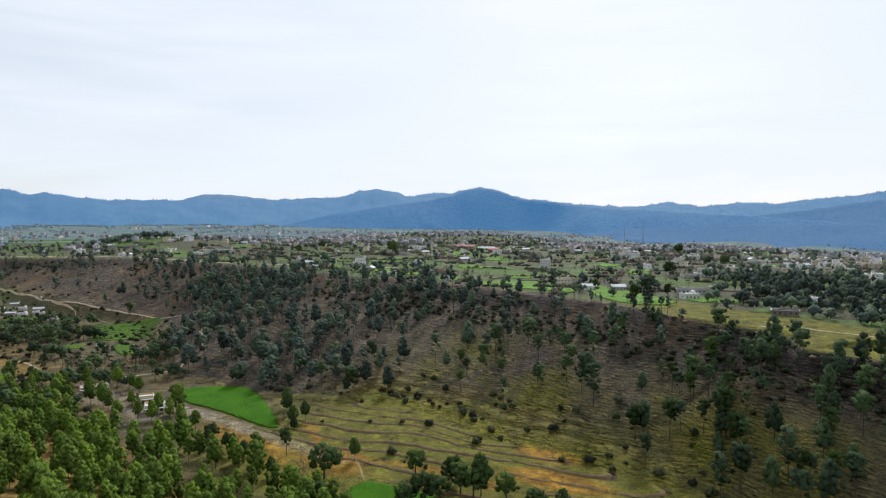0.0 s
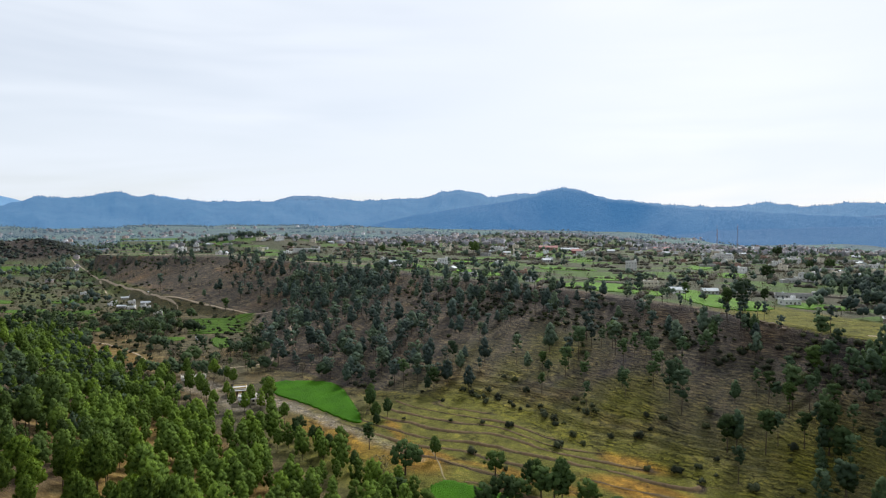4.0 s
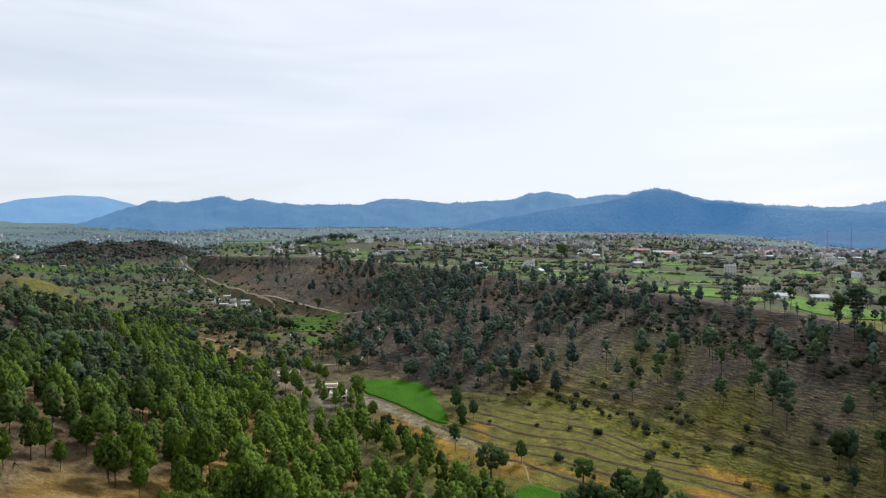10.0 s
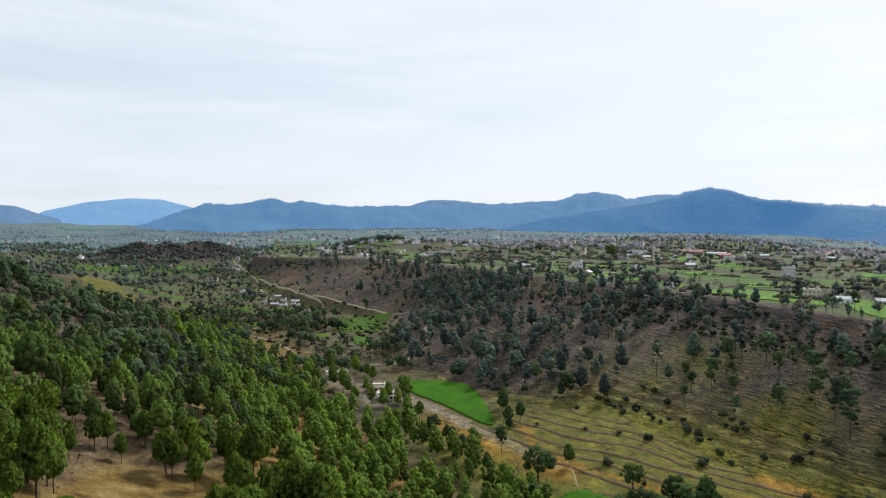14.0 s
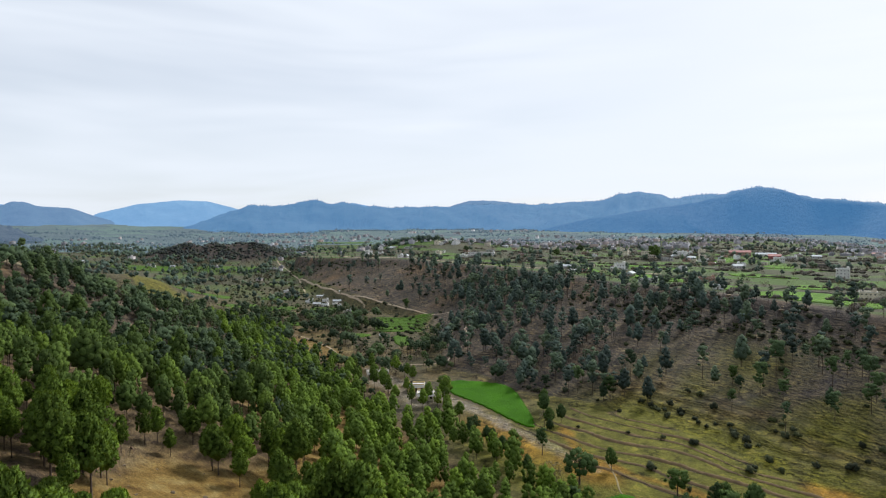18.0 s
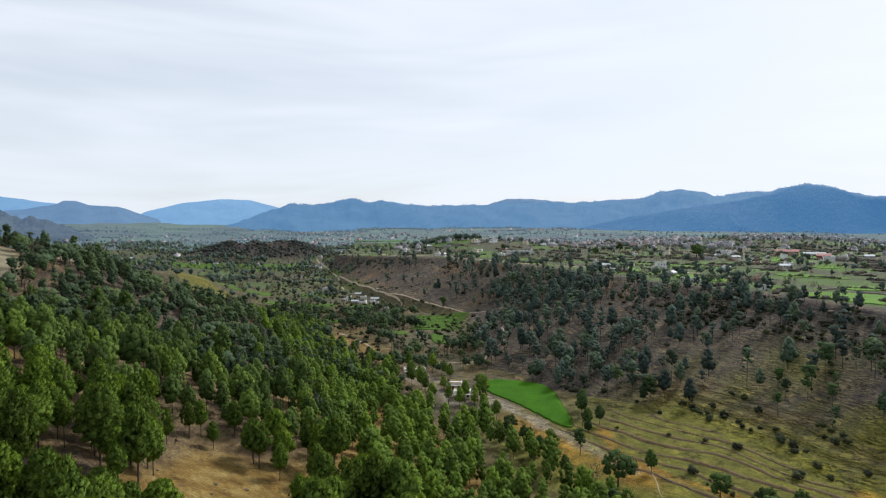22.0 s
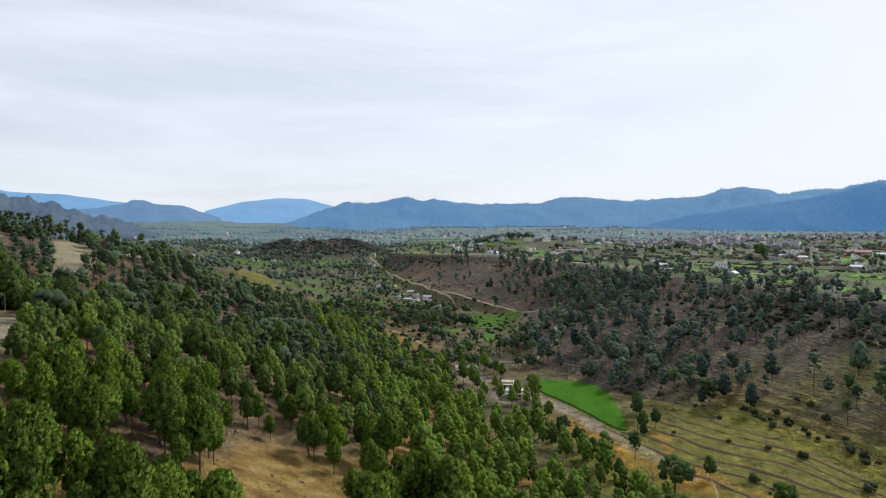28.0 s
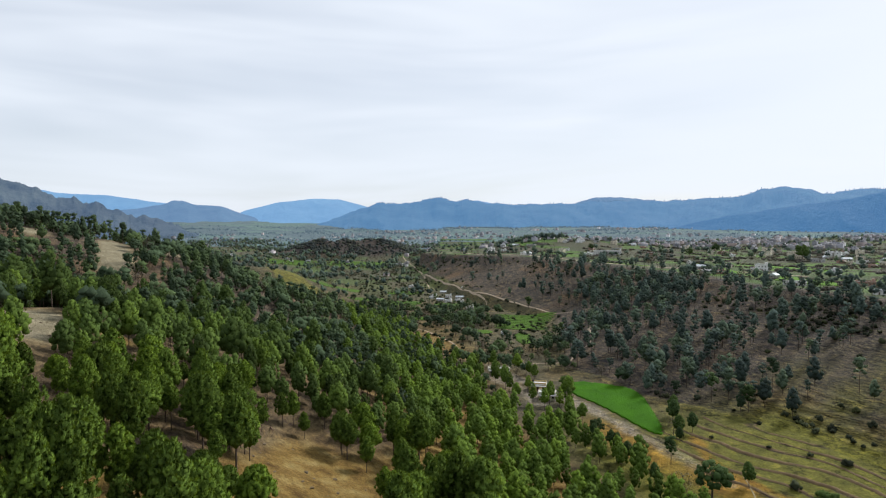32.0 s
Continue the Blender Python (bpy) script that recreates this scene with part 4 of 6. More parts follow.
def slope_chance(x, y):
    """Pines on the slope below the plateau, thick in the gully, thin on the terraces."""
    s, d, dr, plateau, df, valley = zones(x, y)
    az = np.degrees(np.arctan2(x, y))
    f = df / (df + dr + 1e-6)
    gully = 0.8 * np.exp(-(((az + 17.5) / 7.0) ** 2))
    thin = 0.24 + 0.20 * smooth(-14, -9, az) * smooth(4, -2, az) + 0.26 * smooth(6, 22, az) + 0.12 * smooth(0.55, 0.8, f) - 0.16 * smooth(-25, -29, az) + 0.10 * smooth(-1, -12, az) * smooth(-27, -22, az)
    c = np.maximum(gully * (1 - 0.7 * smooth(0.8, 0.97, f)), thin)
    c = np.maximum(c, 0.75 * smooth(26, 31, az) * smooth(0.3, 0.6, f)) * np.clip(0.65 + 1.0 * fbm(x, y, 34, 3, 44), 0.12, 1) * (1 - 0.9 * smooth(0.34, 0.12, f) * smooth(-9, -2, az) * smooth(22, 10, az))
    c = np.maximum(c * (1 - 0.4 * smooth(0.6, 0.75, f) * smooth(8, 13, az) * smooth(27, 24, az)), 0.50 * smooth(0.90, 0.96, f) * smooth(-14, -8, az) * smooth(13, 9, az) * np.clip(0.5 + 1.6 * fbm(x, y, 24, 2, 45), 0, 1))
    return np.where(~plateau & ~valley, c * off_road(x, y), 0)


slope_pts, rng = scatter(6.2, -620, 220, 120, 860, 72, slope_chance)
slope = with_sizes(slope_pts, rng, 0.70, 1.36)
close = [p for p in slope if math.hypot(p[0], p[1]) < 270 + 60 * p[5]]
# needle green with some blue haze painted in
SLOPE_PINE = foliage("slope_hazed_needles", (0.042, 0.072, 0.044), (0.088, 0.134, 0.074), 0.45)
joined("slope_pines", [tree_arrays("young" if i % 3 == 2 else "tall", 320 + i, 22, 300, 0.30, 4, 0.8) for i in range(9)], close, SLOPE_PINE, "dark green open-crowned pines low on the steep slope", "forest")
joined("slope_pines", [tree_arrays("young" if i % 3 == 2 else "tall", 300 + i, 16, 170, 0.38, 3, 0.5, True) for i in range(10)], [p for p in slope if p not in set(close)], PINE_HAZED, "scattered tall dark pines on the steep brown slope", "forest")


def valley_chance(x, y):
    s, d, dr, plateau, df, valley = zones(x, y)
    c = smooth(125, 165, s) * smooth(520, 400, s) * smooth(90, 40, d - 40 * smooth(450, 600, s)) * np.clip(0.92 - 0.25 * smooth(300, 400, s) + 1.6 * fbm(x, y, 46, 3, 46), 0.15, 1.0) * (1 - 0.7 * in_shape(x, y, -212, 436, 30, 26, 0, 0.2))
    c = np.maximum(c, 0.80 * smooth(380, 480, s) * smooth(1700, 1300, s) * np.clip(0.22 + fbm(x, y, 70, 4, 47) * 2.2, 0.12, 1))
    for q in ((-240, 482, 48, 42, 0), (-120, 303, 45, 24, -45), (-368, 540, 62, 30, 20), (-340, 500, 40, 22, 30), (-150, 296, 24, 12, -30), (-172, 300, 22, 14, -30), (-205, 395, 30, 12, 60), (-250, 360, 56, 14, 144), (-375, 565, 40, 16, 60), (-222, 424, 34, 26, 0), (-375, 545, 42, 34, 20), (-505, 455, 70, 14, 158), (-350, 470, 30, 10, 30), (-440, 492, 22, 16, 30)):
        c = c * (1 - in_shape(x, y, *q, 0.15))
    c = c * (1 - in_shape(x, y, -880, 940, 158, 68, 43))
    return np.where(valley, c * off_road(x, y), 0)


valley_pts, rng = scatter(5.6, -1500, 0, 250, 1350, 73, valley_chance)
pick = rng.random(len(valley_pts))
sizes = with_sizes(valley_pts, rng, 0.46, 1.12)
joined("plain_trees", [tree_arrays("round", 410 + i, 4, 12, 1.2, 3, 0.0, True) for i in range(5)], [(x, y, z, q * 0.8, t, u) for (x, y, z, q, t, u), k in zip(sizes, pick) if k < 0.42 and math.hypot(x, y) >= 640], PINE_HAZED, "small dark trees scattered over the plain", "forest")
joined("valley_trees", [tree_arrays("tall" if i < 3 else "round", 400 + i, 16, 130, 0.44, 3, 0.3, True) for i in range(6)], [p for p, k in zip(sizes, pick) if k < 0.60 and math.hypot(p[0], p[1]) < 640], FAR_PINE_HAZED, "dark mixed trees along the valley floor", "forest")
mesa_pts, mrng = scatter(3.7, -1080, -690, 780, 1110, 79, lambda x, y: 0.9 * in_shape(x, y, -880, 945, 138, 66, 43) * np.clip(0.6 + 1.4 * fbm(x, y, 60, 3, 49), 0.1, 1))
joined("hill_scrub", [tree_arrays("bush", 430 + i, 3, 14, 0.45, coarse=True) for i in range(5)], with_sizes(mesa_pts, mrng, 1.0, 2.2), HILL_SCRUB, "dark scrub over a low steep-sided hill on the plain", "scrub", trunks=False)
joined("bare_trees", [tree_arrays("bare", 420 + i, 14, 100, 0.5, 3, 0.4) for i in range(4)], [p for p, k in zip(sizes, pick) if k >= (0.60 if math.hypot(p[0], p[1]) < 640 else 0.42)], TWIGS, "leafless grey-brown winter trees", "forest")


def plateau_chance(x, y):
    s, d, dr, plateau, df, valley = zones(x, y)
    az, r = np.degrees(np.arctan2(x, y)), np.hypot(x, y)
    c = 0.62 * np.clip(0.55 + 1.3 * fbm(x, y, 70, 3, 48), 0.08, 1)
    c = np.maximum(c, 0.45 * smooth(25, 30, az) * smooth(60, 90, dr) * smooth(420, 250, dr))
    c = np.maximum(c, 0.7 * in_shape(x, y, -443, 897, 55, 40, 10))
    c = c * (1 - smooth(18, 23, az) * smooth(60, 40, dr))
    return np.where(plateau, c * smooth(1700, 1300, r) * (dr > 3), 0)


def dark_share(p):
    """How many of the plateau's trees are evergreen: most of them in the wood on the right and on the knoll."""
    return 0.9 if (math.degrees(math.atan2(p[0], p[1])) > 22.5 and math.hypot(p[0], p[1]) < 620) or math.hypot(p[0] + 443, p[1] - 897) < 60 else 0.30


plateau_pts, rng = scatter(9.0, -900, 900, 180, 1650, 74, plateau_chance)
pick = rng.random(len(plateau_pts))
sizes = with_sizes(plateau_pts, rng, 0.32, 0.80)
joined("plateau_trees", [tree_arrays("pine" if i < 1 else "round", 500 + i, 6, 24, 0.8, 3, 0.0, True) for i in range(6)], [p for p, k in zip(sizes, pick) if k < dark_share(p)], PINE_HAZED, "dark green trees between the fields and houses", "forest")
joined("orchard_trees", [tree_arrays("bare", 520 + i, 10, 40, 0.72, 3, 0.0) for i in range(4)], [p for p, k in zip(sizes, pick) if k >= dark_share(p)], TWIGS, "leafless brown orchard trees between the fields", "forest")


wood_pts, rng = scatter(6.4, 120, 420, 180, 560, 84, lambda x, y: np.where(zones(x, y)[3], 0.8 * smooth(23.5, 27, np.degrees(np.arctan2(x, y)) + 3 * fbm(x, y, 40, 2, 85)) * smooth(44, 58, zones(x, y)[2]) * smooth(230, 170, zones(x, y)[2]) * np.clip(0.75 + 0.9 * fbm(x, y, 45, 3, 86), 0.05, 1), 0))
WOOD_DARK = foliage("dark_wood_leaves", (0.030, 0.047, 0.042), (0.070, 0.098, 0.084))
joined("plateau_wood", [tree_arrays("pine" if i < 3 else "round", 540 + i, 8, 30, 0.8, 3, 0.0) for i in range(6)], with_sizes(wood_pts, rng, 0.42, 0.85), WOOD_DARK, "dark wood of mixed trees behind the yellow pasture", "forest")


# ---- scrub and bushes ----
def scrub_chance(x, y):
    s, d, dr, plateau, df, valley = zones(x, y)
    f = df / (df + dr + 1e-6)
    az = np.degrees(np.arctan2(x, y))
    c = 0.03 + 0.75 * smooth(0.64, 0.80, f) * smooth(1.0, 0.97, f) * np.clip(0.32 + 1.9 * fbm(x, y, 26, 2, 50), 0, 1) * (0.4 + 0.6 * smooth(-6, 0, az)) + 0.35 * smooth(-26, -30, az) * np.clip(fbm(x, y, 35, 3, 51) * 2, 0, 1)
    g = f + 0.05 * fbm(x, y, 30, 2, 53)
    c = np.maximum(c, 0.85 * smooth(0.66, 0.72, g) * smooth(0.90, 0.84, g) * smooth(-10, -4, az) * np.clip(0.62 + 1.2 * fbm(x, y, 18, 2, 54), 0, 1))
    return np.where(~plateau & ~valley, c, 0) + np.where(valley, 0.16 * smooth(200, 240, s) * smooth(30, 0, d), 0)


scrub_pts, rng = scatter(3.6, -640, 220, 120, 900, 75, scrub_chance)
joined("scrub", [tree_arrays("bush", 600 + i, 5, 40, 0.36, coarse=True) for i in range(5)], with_sizes(scrub_pts, rng, 0.4, 1.15), SCRUB, "dark scrub on the brown slope below the rim", "scrub", trunks=False)


def bush_chance(x, y):
    s, d, dr, plateau, df, valley = zones(x, y)
    _, on, v = terraces(x, y, raw_land(x, y))
    t = on * (np.abs(v - np.floor(v) - 0.86) < 0.12)
    return np.where(valley & (d < -40) & (s < 70), 0.004 + 0.06 * t, 0) + np.where((np.abs(d + 92 + 4 * fbm(x, y, 20, 2, 52)) < 3.0) & (s > 5) & (s < 58), 0.40, 0) + np.where(~valley & ~plateau & (df < 26) & (s < 80), 0.03 + 0.2 * t, 0)


bush_pts, rng = scatter(3.4, -90, 120, 180, 320, 76, bush_chance)
bush_models = [single("bush", "bush", SCRUB, "dark thorny bush on an old terrace bank", "bush", "bushes on the terraces", 640 + i, 9, 90, 0.24) for i in range(4)]
plant(bush_models, with_sizes(bush_pts, rng, 0.55, 1.45)[:220])


# ---- fields and tracks ----
def crop_material(name, lo, hi, row=0.0):
    m, tree, b = material(name, 0.8)
    big, fine = noise_node(tree, 0.09, 3), noise_node(tree, 2.2, 5, 0.7)
    f = math_node(tree, "ADD", math_node(tree, "MULTIPLY", big, 0.5), math_node(tree, "MULTIPLY", fine, 0.5))
    tree.links.new(ramp_node(tree, f, [(0.38, lo), (0.62, hi)]), b.inputs["Base Color"])
    b.inputs["Specular IOR Level"].default_value = 0.05
    bump_to(tree, b, fine, 1.0, 0.5)
    return m


WHEAT = crop_material("young_wheat", (0.024, 0.088, 0.002), (0.048, 0.150, 0.003))
MEADOW = crop_material("meadow", (0.042, 0.088, 0.014), (0.078, 0.145, 0.020))
RIM_WHEAT = crop_material("rim_wheat", (0.062, 0.140, 0.014), (0.112, 0.225, 0.026))
WORN = plain("worn_grass", (0.20, 0.165, 0.085), 0.35, 1.5)
TRACK = plain("pale_track", (0.34, 0.265, 0.185), 0.35, 1.5, bump=0.05)


def inside(x, y, poly):
    hit = np.zeros(np.shape(x), bool)
    for (ax, ay), (bx, by) in zip(poly, poly[1:] + poly[:1]):
        cross = ((ay > y) != (by > y)) & (x < (bx - ax) * (y - ay) / (by - ay + 1e-9) + ax)
        hit ^= cross
    return hit


def rounded(poly, times=3):
    """A closed outline with its corners cut round."""
    for _ in range(times):
        poly = [q for (ax, ay), (bx, by) in zip(poly, poly[1:] + poly[:1]) for q in ((ax * 0.75 + bx * 0.25, ay * 0.75 + by * 0.25), (ax * 0.25 + bx * 0.75, ay * 0.25 + by * 0.75))]
    return poly


def field(name, poly, mat, label, lift=0.35, step=1.2, soft=3):
    """A standing crop: a sheet with thickness that follows the ground inside the outline."""
    poly = rounded(poly, soft)
    xs, ys = [p[0] for p in poly], [p[1] for p in poly]
    gx, gy = np.meshgrid(np.arange(min(xs), max(xs), step), np.arange(min(ys), max(ys), step))
    keep = inside(gx, gy, poly)
    rows, cols = gx.shape
    top = land(gx.ravel(), gy.ravel()) + lift + 0.06 * fbm(gx.ravel(), gy.ravel(), 3, 2, 60)
    low = top - lift - 0.6
    n = gx.size
    v = np.concatenate([np.stack([gx.ravel(), gy.ravel(), top], 1), np.stack([gx.ravel(), gy.ravel(), low], 1)])
    cell = keep[:-1, :-1] & keep[1:, :-1] & keep[:-1, 1:] & keep[1:, 1:]
    i = np.arange(n).reshape(rows, cols)
    a, b, c, d = i[:-1, :-1], i[:-1, 1:], i[1:, 1:], i[1:, :-1]
    quads = [np.stack([a[cell], b[cell], c[cell], d[cell]], 1)]
    pad = np.pad(cell, 1)
    for shift, p, q in (((0, 1), b, a), ((2, 1), d, c), ((1, 0), a, d), ((1, 2), c, b)):
        near = pad[shift[0]:shift[0] + rows - 1, shift[1]:shift[1] + cols - 1]
        edge = cell & ~near
        quads.append(np.stack([p[edge], q[edge], q[edge] + n, p[edge] + n], 1))
    return tagged(new(name, mesh_from(name, v, np.concatenate(quads), mat, smooth_shade=False)), label, "field")


def ribbon(name, pts, width, mat, label, category="track", lift=0.12):
    """A worn track that lies on the ground."""
    px, py = np.array([p[0] for p in pts], float), np.array([p[1] for p in pts], float)
    run = np.concatenate([[0], np.cumsum(np.hypot(np.diff(px), np.diff(py)))])
    t = np.arange(0, run[-1], 1.2)
    x, y = np.interp(t, run, px), np.interp(t, run, py)
    k = np.ones(9) / 9
    x, y = np.convolve(np.pad(x, 4, "edge"), k, "valid"), np.convolve(np.pad(y, 4, "edge"), k, "valid")
    tx, ty = np.gradient(x), np.gradient(y)
    ln = np.hypot(tx, ty)
    nx, ny = -ty / ln, tx / ln
    w = width * (0.5 + 0.2 * fbm(t, t * 0, 7, 3, 61))
    vs = []
    for k in (-1.0, -0.5, 0.0, 0.5, 1.0):
        qx, qy = x + nx * w * k, y + ny * w * k
        vs.append(np.stack([qx, qy, land(qx, qy) + lift - 0.10 * abs(k) ** 3], 1))
    n = len(t)
    v = np.concatenate(vs)
    i = np.arange(n - 1)
    q = np.concatenate([np.stack([r * n + i, r * n + i + 1, (r + 1) * n + i + 1, (r + 1) * n + i], 1) for r in range(4)])
    return tagged(new(name, mesh_from(name, v, q, mat, smooth_shade=True)), label, category, kind="structure")


field("wheat_field", [(-138, 323), (-118, 327), (-99, 322), (-84, 294), (-67, 259), (-76, 260), (-104, 284), (-130, 300)], WHEAT, "bright green young wheat on the valley floor", 0.4)
field("wheat_field", [(-30, 212), (-12, 206), (4, 194), (-6, 184), (-34, 194)], WHEAT, "bright green wheat patch beside a footpath", 0.4)
# the terraced wheat up the valley, strip by strip
for i in range(9):
    u0, u1 = i / 9, (i + 1.0) / 9
    a, b, c, d = (-285, 495), (-229, 511), (-211, 446), (-249, 431)
    mixp = lambda p, q, u: (p[0] + (q[0] - p[0]) * u, p[1] + (q[1] - p[1]) * u)
    field("wheat_terrace", [mixp(d, a, u0), mixp(c, b, u0), mixp(c, b, u1), mixp(d, a, u1)], MEADOW, "green wheat strip on a terraced field", 0.35 + 0.035 * (i % 2), 1.0)
for poly in ([(-229, 424), (-217, 434), (-196, 398), (-205, 389)], [(-262, 418), (-244, 424), (-238, 410), (-256, 402)], [(-332, 532), (-308, 524), (-306, 508), (-330, 510)], [(-340, 440), (-300, 456), (-296, 440), (-330, 420)], [(-460, 490), (-432, 516), (-420, 496), (-450, 470)], [(-372, 520), (-340, 530), (-330, 512), (-358, 500)], [(-420, 500), (-380, 520), (-372, 488), (-408, 476)], [(-300, 452), (-276, 460), (-270, 446), (-292, 436)],
             [(-470, 560), (-430, 590), (-418, 560), (-450, 540)], [(-560, 520), (-500, 560), (-480, 520), (-530, 490)]):
    field("meadow", poly, MEADOW, "green grass plot between trees", 0.3, 1.5)
for poly in ([(27, 457), (58, 455), (91, 436), (81, 367), (63, 384), (42, 398), (25, 414)], [(91, 400), (107, 414), (116, 379), (127, 350), (122, 318), (95, 318), (86, 358)], [(-7, 801), (25, 825), (25, 754), (-2, 735)],
             [(45, 715), (77, 723), (72, 677), (46, 665)], [(49, 514), (80, 507), (78, 477), (48, 477)], [(163, 560), (186, 557), (169, 500), (149, 501)], [(160, 644), (189, 660), (172, 599), (148, 586)], [(2, 491), (23, 488), (22, 455), (3, 455)],
             [(-69, 564), (-32, 551), (-12, 498), (-40, 500), (-66, 524)], [(-147, 640), (-110, 620), (-84, 560), (-120, 576)], [(-240, 646), (-186, 620), (-168, 600), (-222, 622)], [(130, 330), (160, 322), (166, 344), (140, 360)], [(10, 600), (62, 590), (66, 560), (16, 566)], [(-90, 680), (-30, 660), (-24, 630), (-80, 640)]):
    field("wheat_field", poly, RIM_WHEAT, "bright green wheat field near the plateau rim", 0.4, 1.5, 1)
for poly in ([(-851, 665), (-694, 827), (-742, 890), (-830, 820), (-945, 739)], [(-1240, 640), (-1330, 760), (-1200, 860), (-1040, 700)], [(-760, 800), (-690, 850), (-660, 810), (-720, 770)], [(-1000, 1330), (-800, 1400), (-760, 1330), (-950, 1250)]):
    field("meadow", poly, MEADOW, "wide green fields on the open plain", 0.4, 5.0)

ribbon("track", [p[:2] for p in ROAD], 1.7, TRACK, "pale dirt road along the foot of the slope")
ribbon("track", [(-351, 560), (-334, 550), (-327, 545), (-321, 541), (-308, 519)], 1.4, TRACK, "pale dirt lane down to the hamlet")
ribbon("track", [(-538, 723), (-510, 692), (-488, 667), (-451, 622)], 1.5, TRACK, "pale dirt lane down to the plain")
ribbon("track", [(-330, 407), (-317, 401), (-281, 388), (-246, 367), (-222, 345), (-204, 326)], 1.2, TRACK, "pale path along a dry grassy bank")
ribbon("track", [(-166, 447), (-172, 436), (-160, 415), (-155, 398), (-156, 376), (-152, 357), (-165, 350), (-180, 340)], 1.3, TRACK, "worn footpath between the pines")
ribbon("track", [(-36, 236), (-30, 222), (-28, 212), (-20, 200), (-12, 190)], 0.5, WORN, "thin footpath over the pasture")
ribbon("track", [(-640, 860), (-520, 790), (-440, 728), (-350, 690), (-270, 648), (-210, 618), (-160, 600), (-100, 590), (-40, 570)], 4.5, TRACK, "pale road along the plateau rim")
ribbon("track", [(132, 262), (150, 262), (166, 244), (186, 214), (200, 190)], 1.1, TRACK, "worn path over the yellow pasture")


# ---- houses ----
def wall_paint(name, color, rough=0.85):
    m, tree, b = material(name, rough)
    info = node(tree, "ShaderNodeObjectInfo")
    big, fine = noise_node(tree, 0.5, 4), noise_node(tree, 3.0, 5, 0.7)
    f = math_node(tree, "ADD", math_node(tree, "MULTIPLY", big, 0.6), math_node(tree, "MULTIPLY", fine, 0.4))
    c = ramp_node(tree, f, [(0.3, [v * 0.72 for v in color]), (0.62, color)])
    tint = ramp_node(tree, info.outputs["Random"], [(0.0, (0.72, 0.70, 0.66)), (0.4, (0.94, 0.93, 0.90)), (1.0, (1.0, 1.0, 1.0))])
    tree.links.new(mix_node(tree, 1.0, c, tint, "MULTIPLY"), b.inputs["Base Color"])
    return m


WHITE = wall_paint("white_plaster", (0.80, 0.80, 0.79))
CREAM = wall_paint("cream_plaster", (0.70, 0.63, 0.50))
GREY = wall_paint("bare_concrete", (0.46, 0.46, 0.45))
PINK = wall_paint("brick_plaster", (0.42, 0.26, 0.20))
YELLOW = wall_paint("yellow_plaster", (0.62, 0.46, 0.20))
STONE = wall_paint("field_stone", (0.24, 0.21, 0.18))
SLAB = wall_paint("roof_concrete", (0.50, 0.50, 0.49))
TIN = plain("tin_roof", (0.46, 0.49, 0.51), 0.25, 1.0, 0.75, 0.0)
RED = plain("red_roof", (0.27, 0.085, 0.075), 0.25, 1.0, 0.6)
PANE = plain("dark_window_glass", (0.03, 0.035, 0.04), 0.2, 1.0, 0.12)
DOOR = plain("painted_door", (0.10, 0.07, 0.05), 0.3, 2.0, 0.6)
STEEL = plain("painted_steel", (0.26, 0.19, 0.18), 0.3, 1.0, 0.5, 0.6)


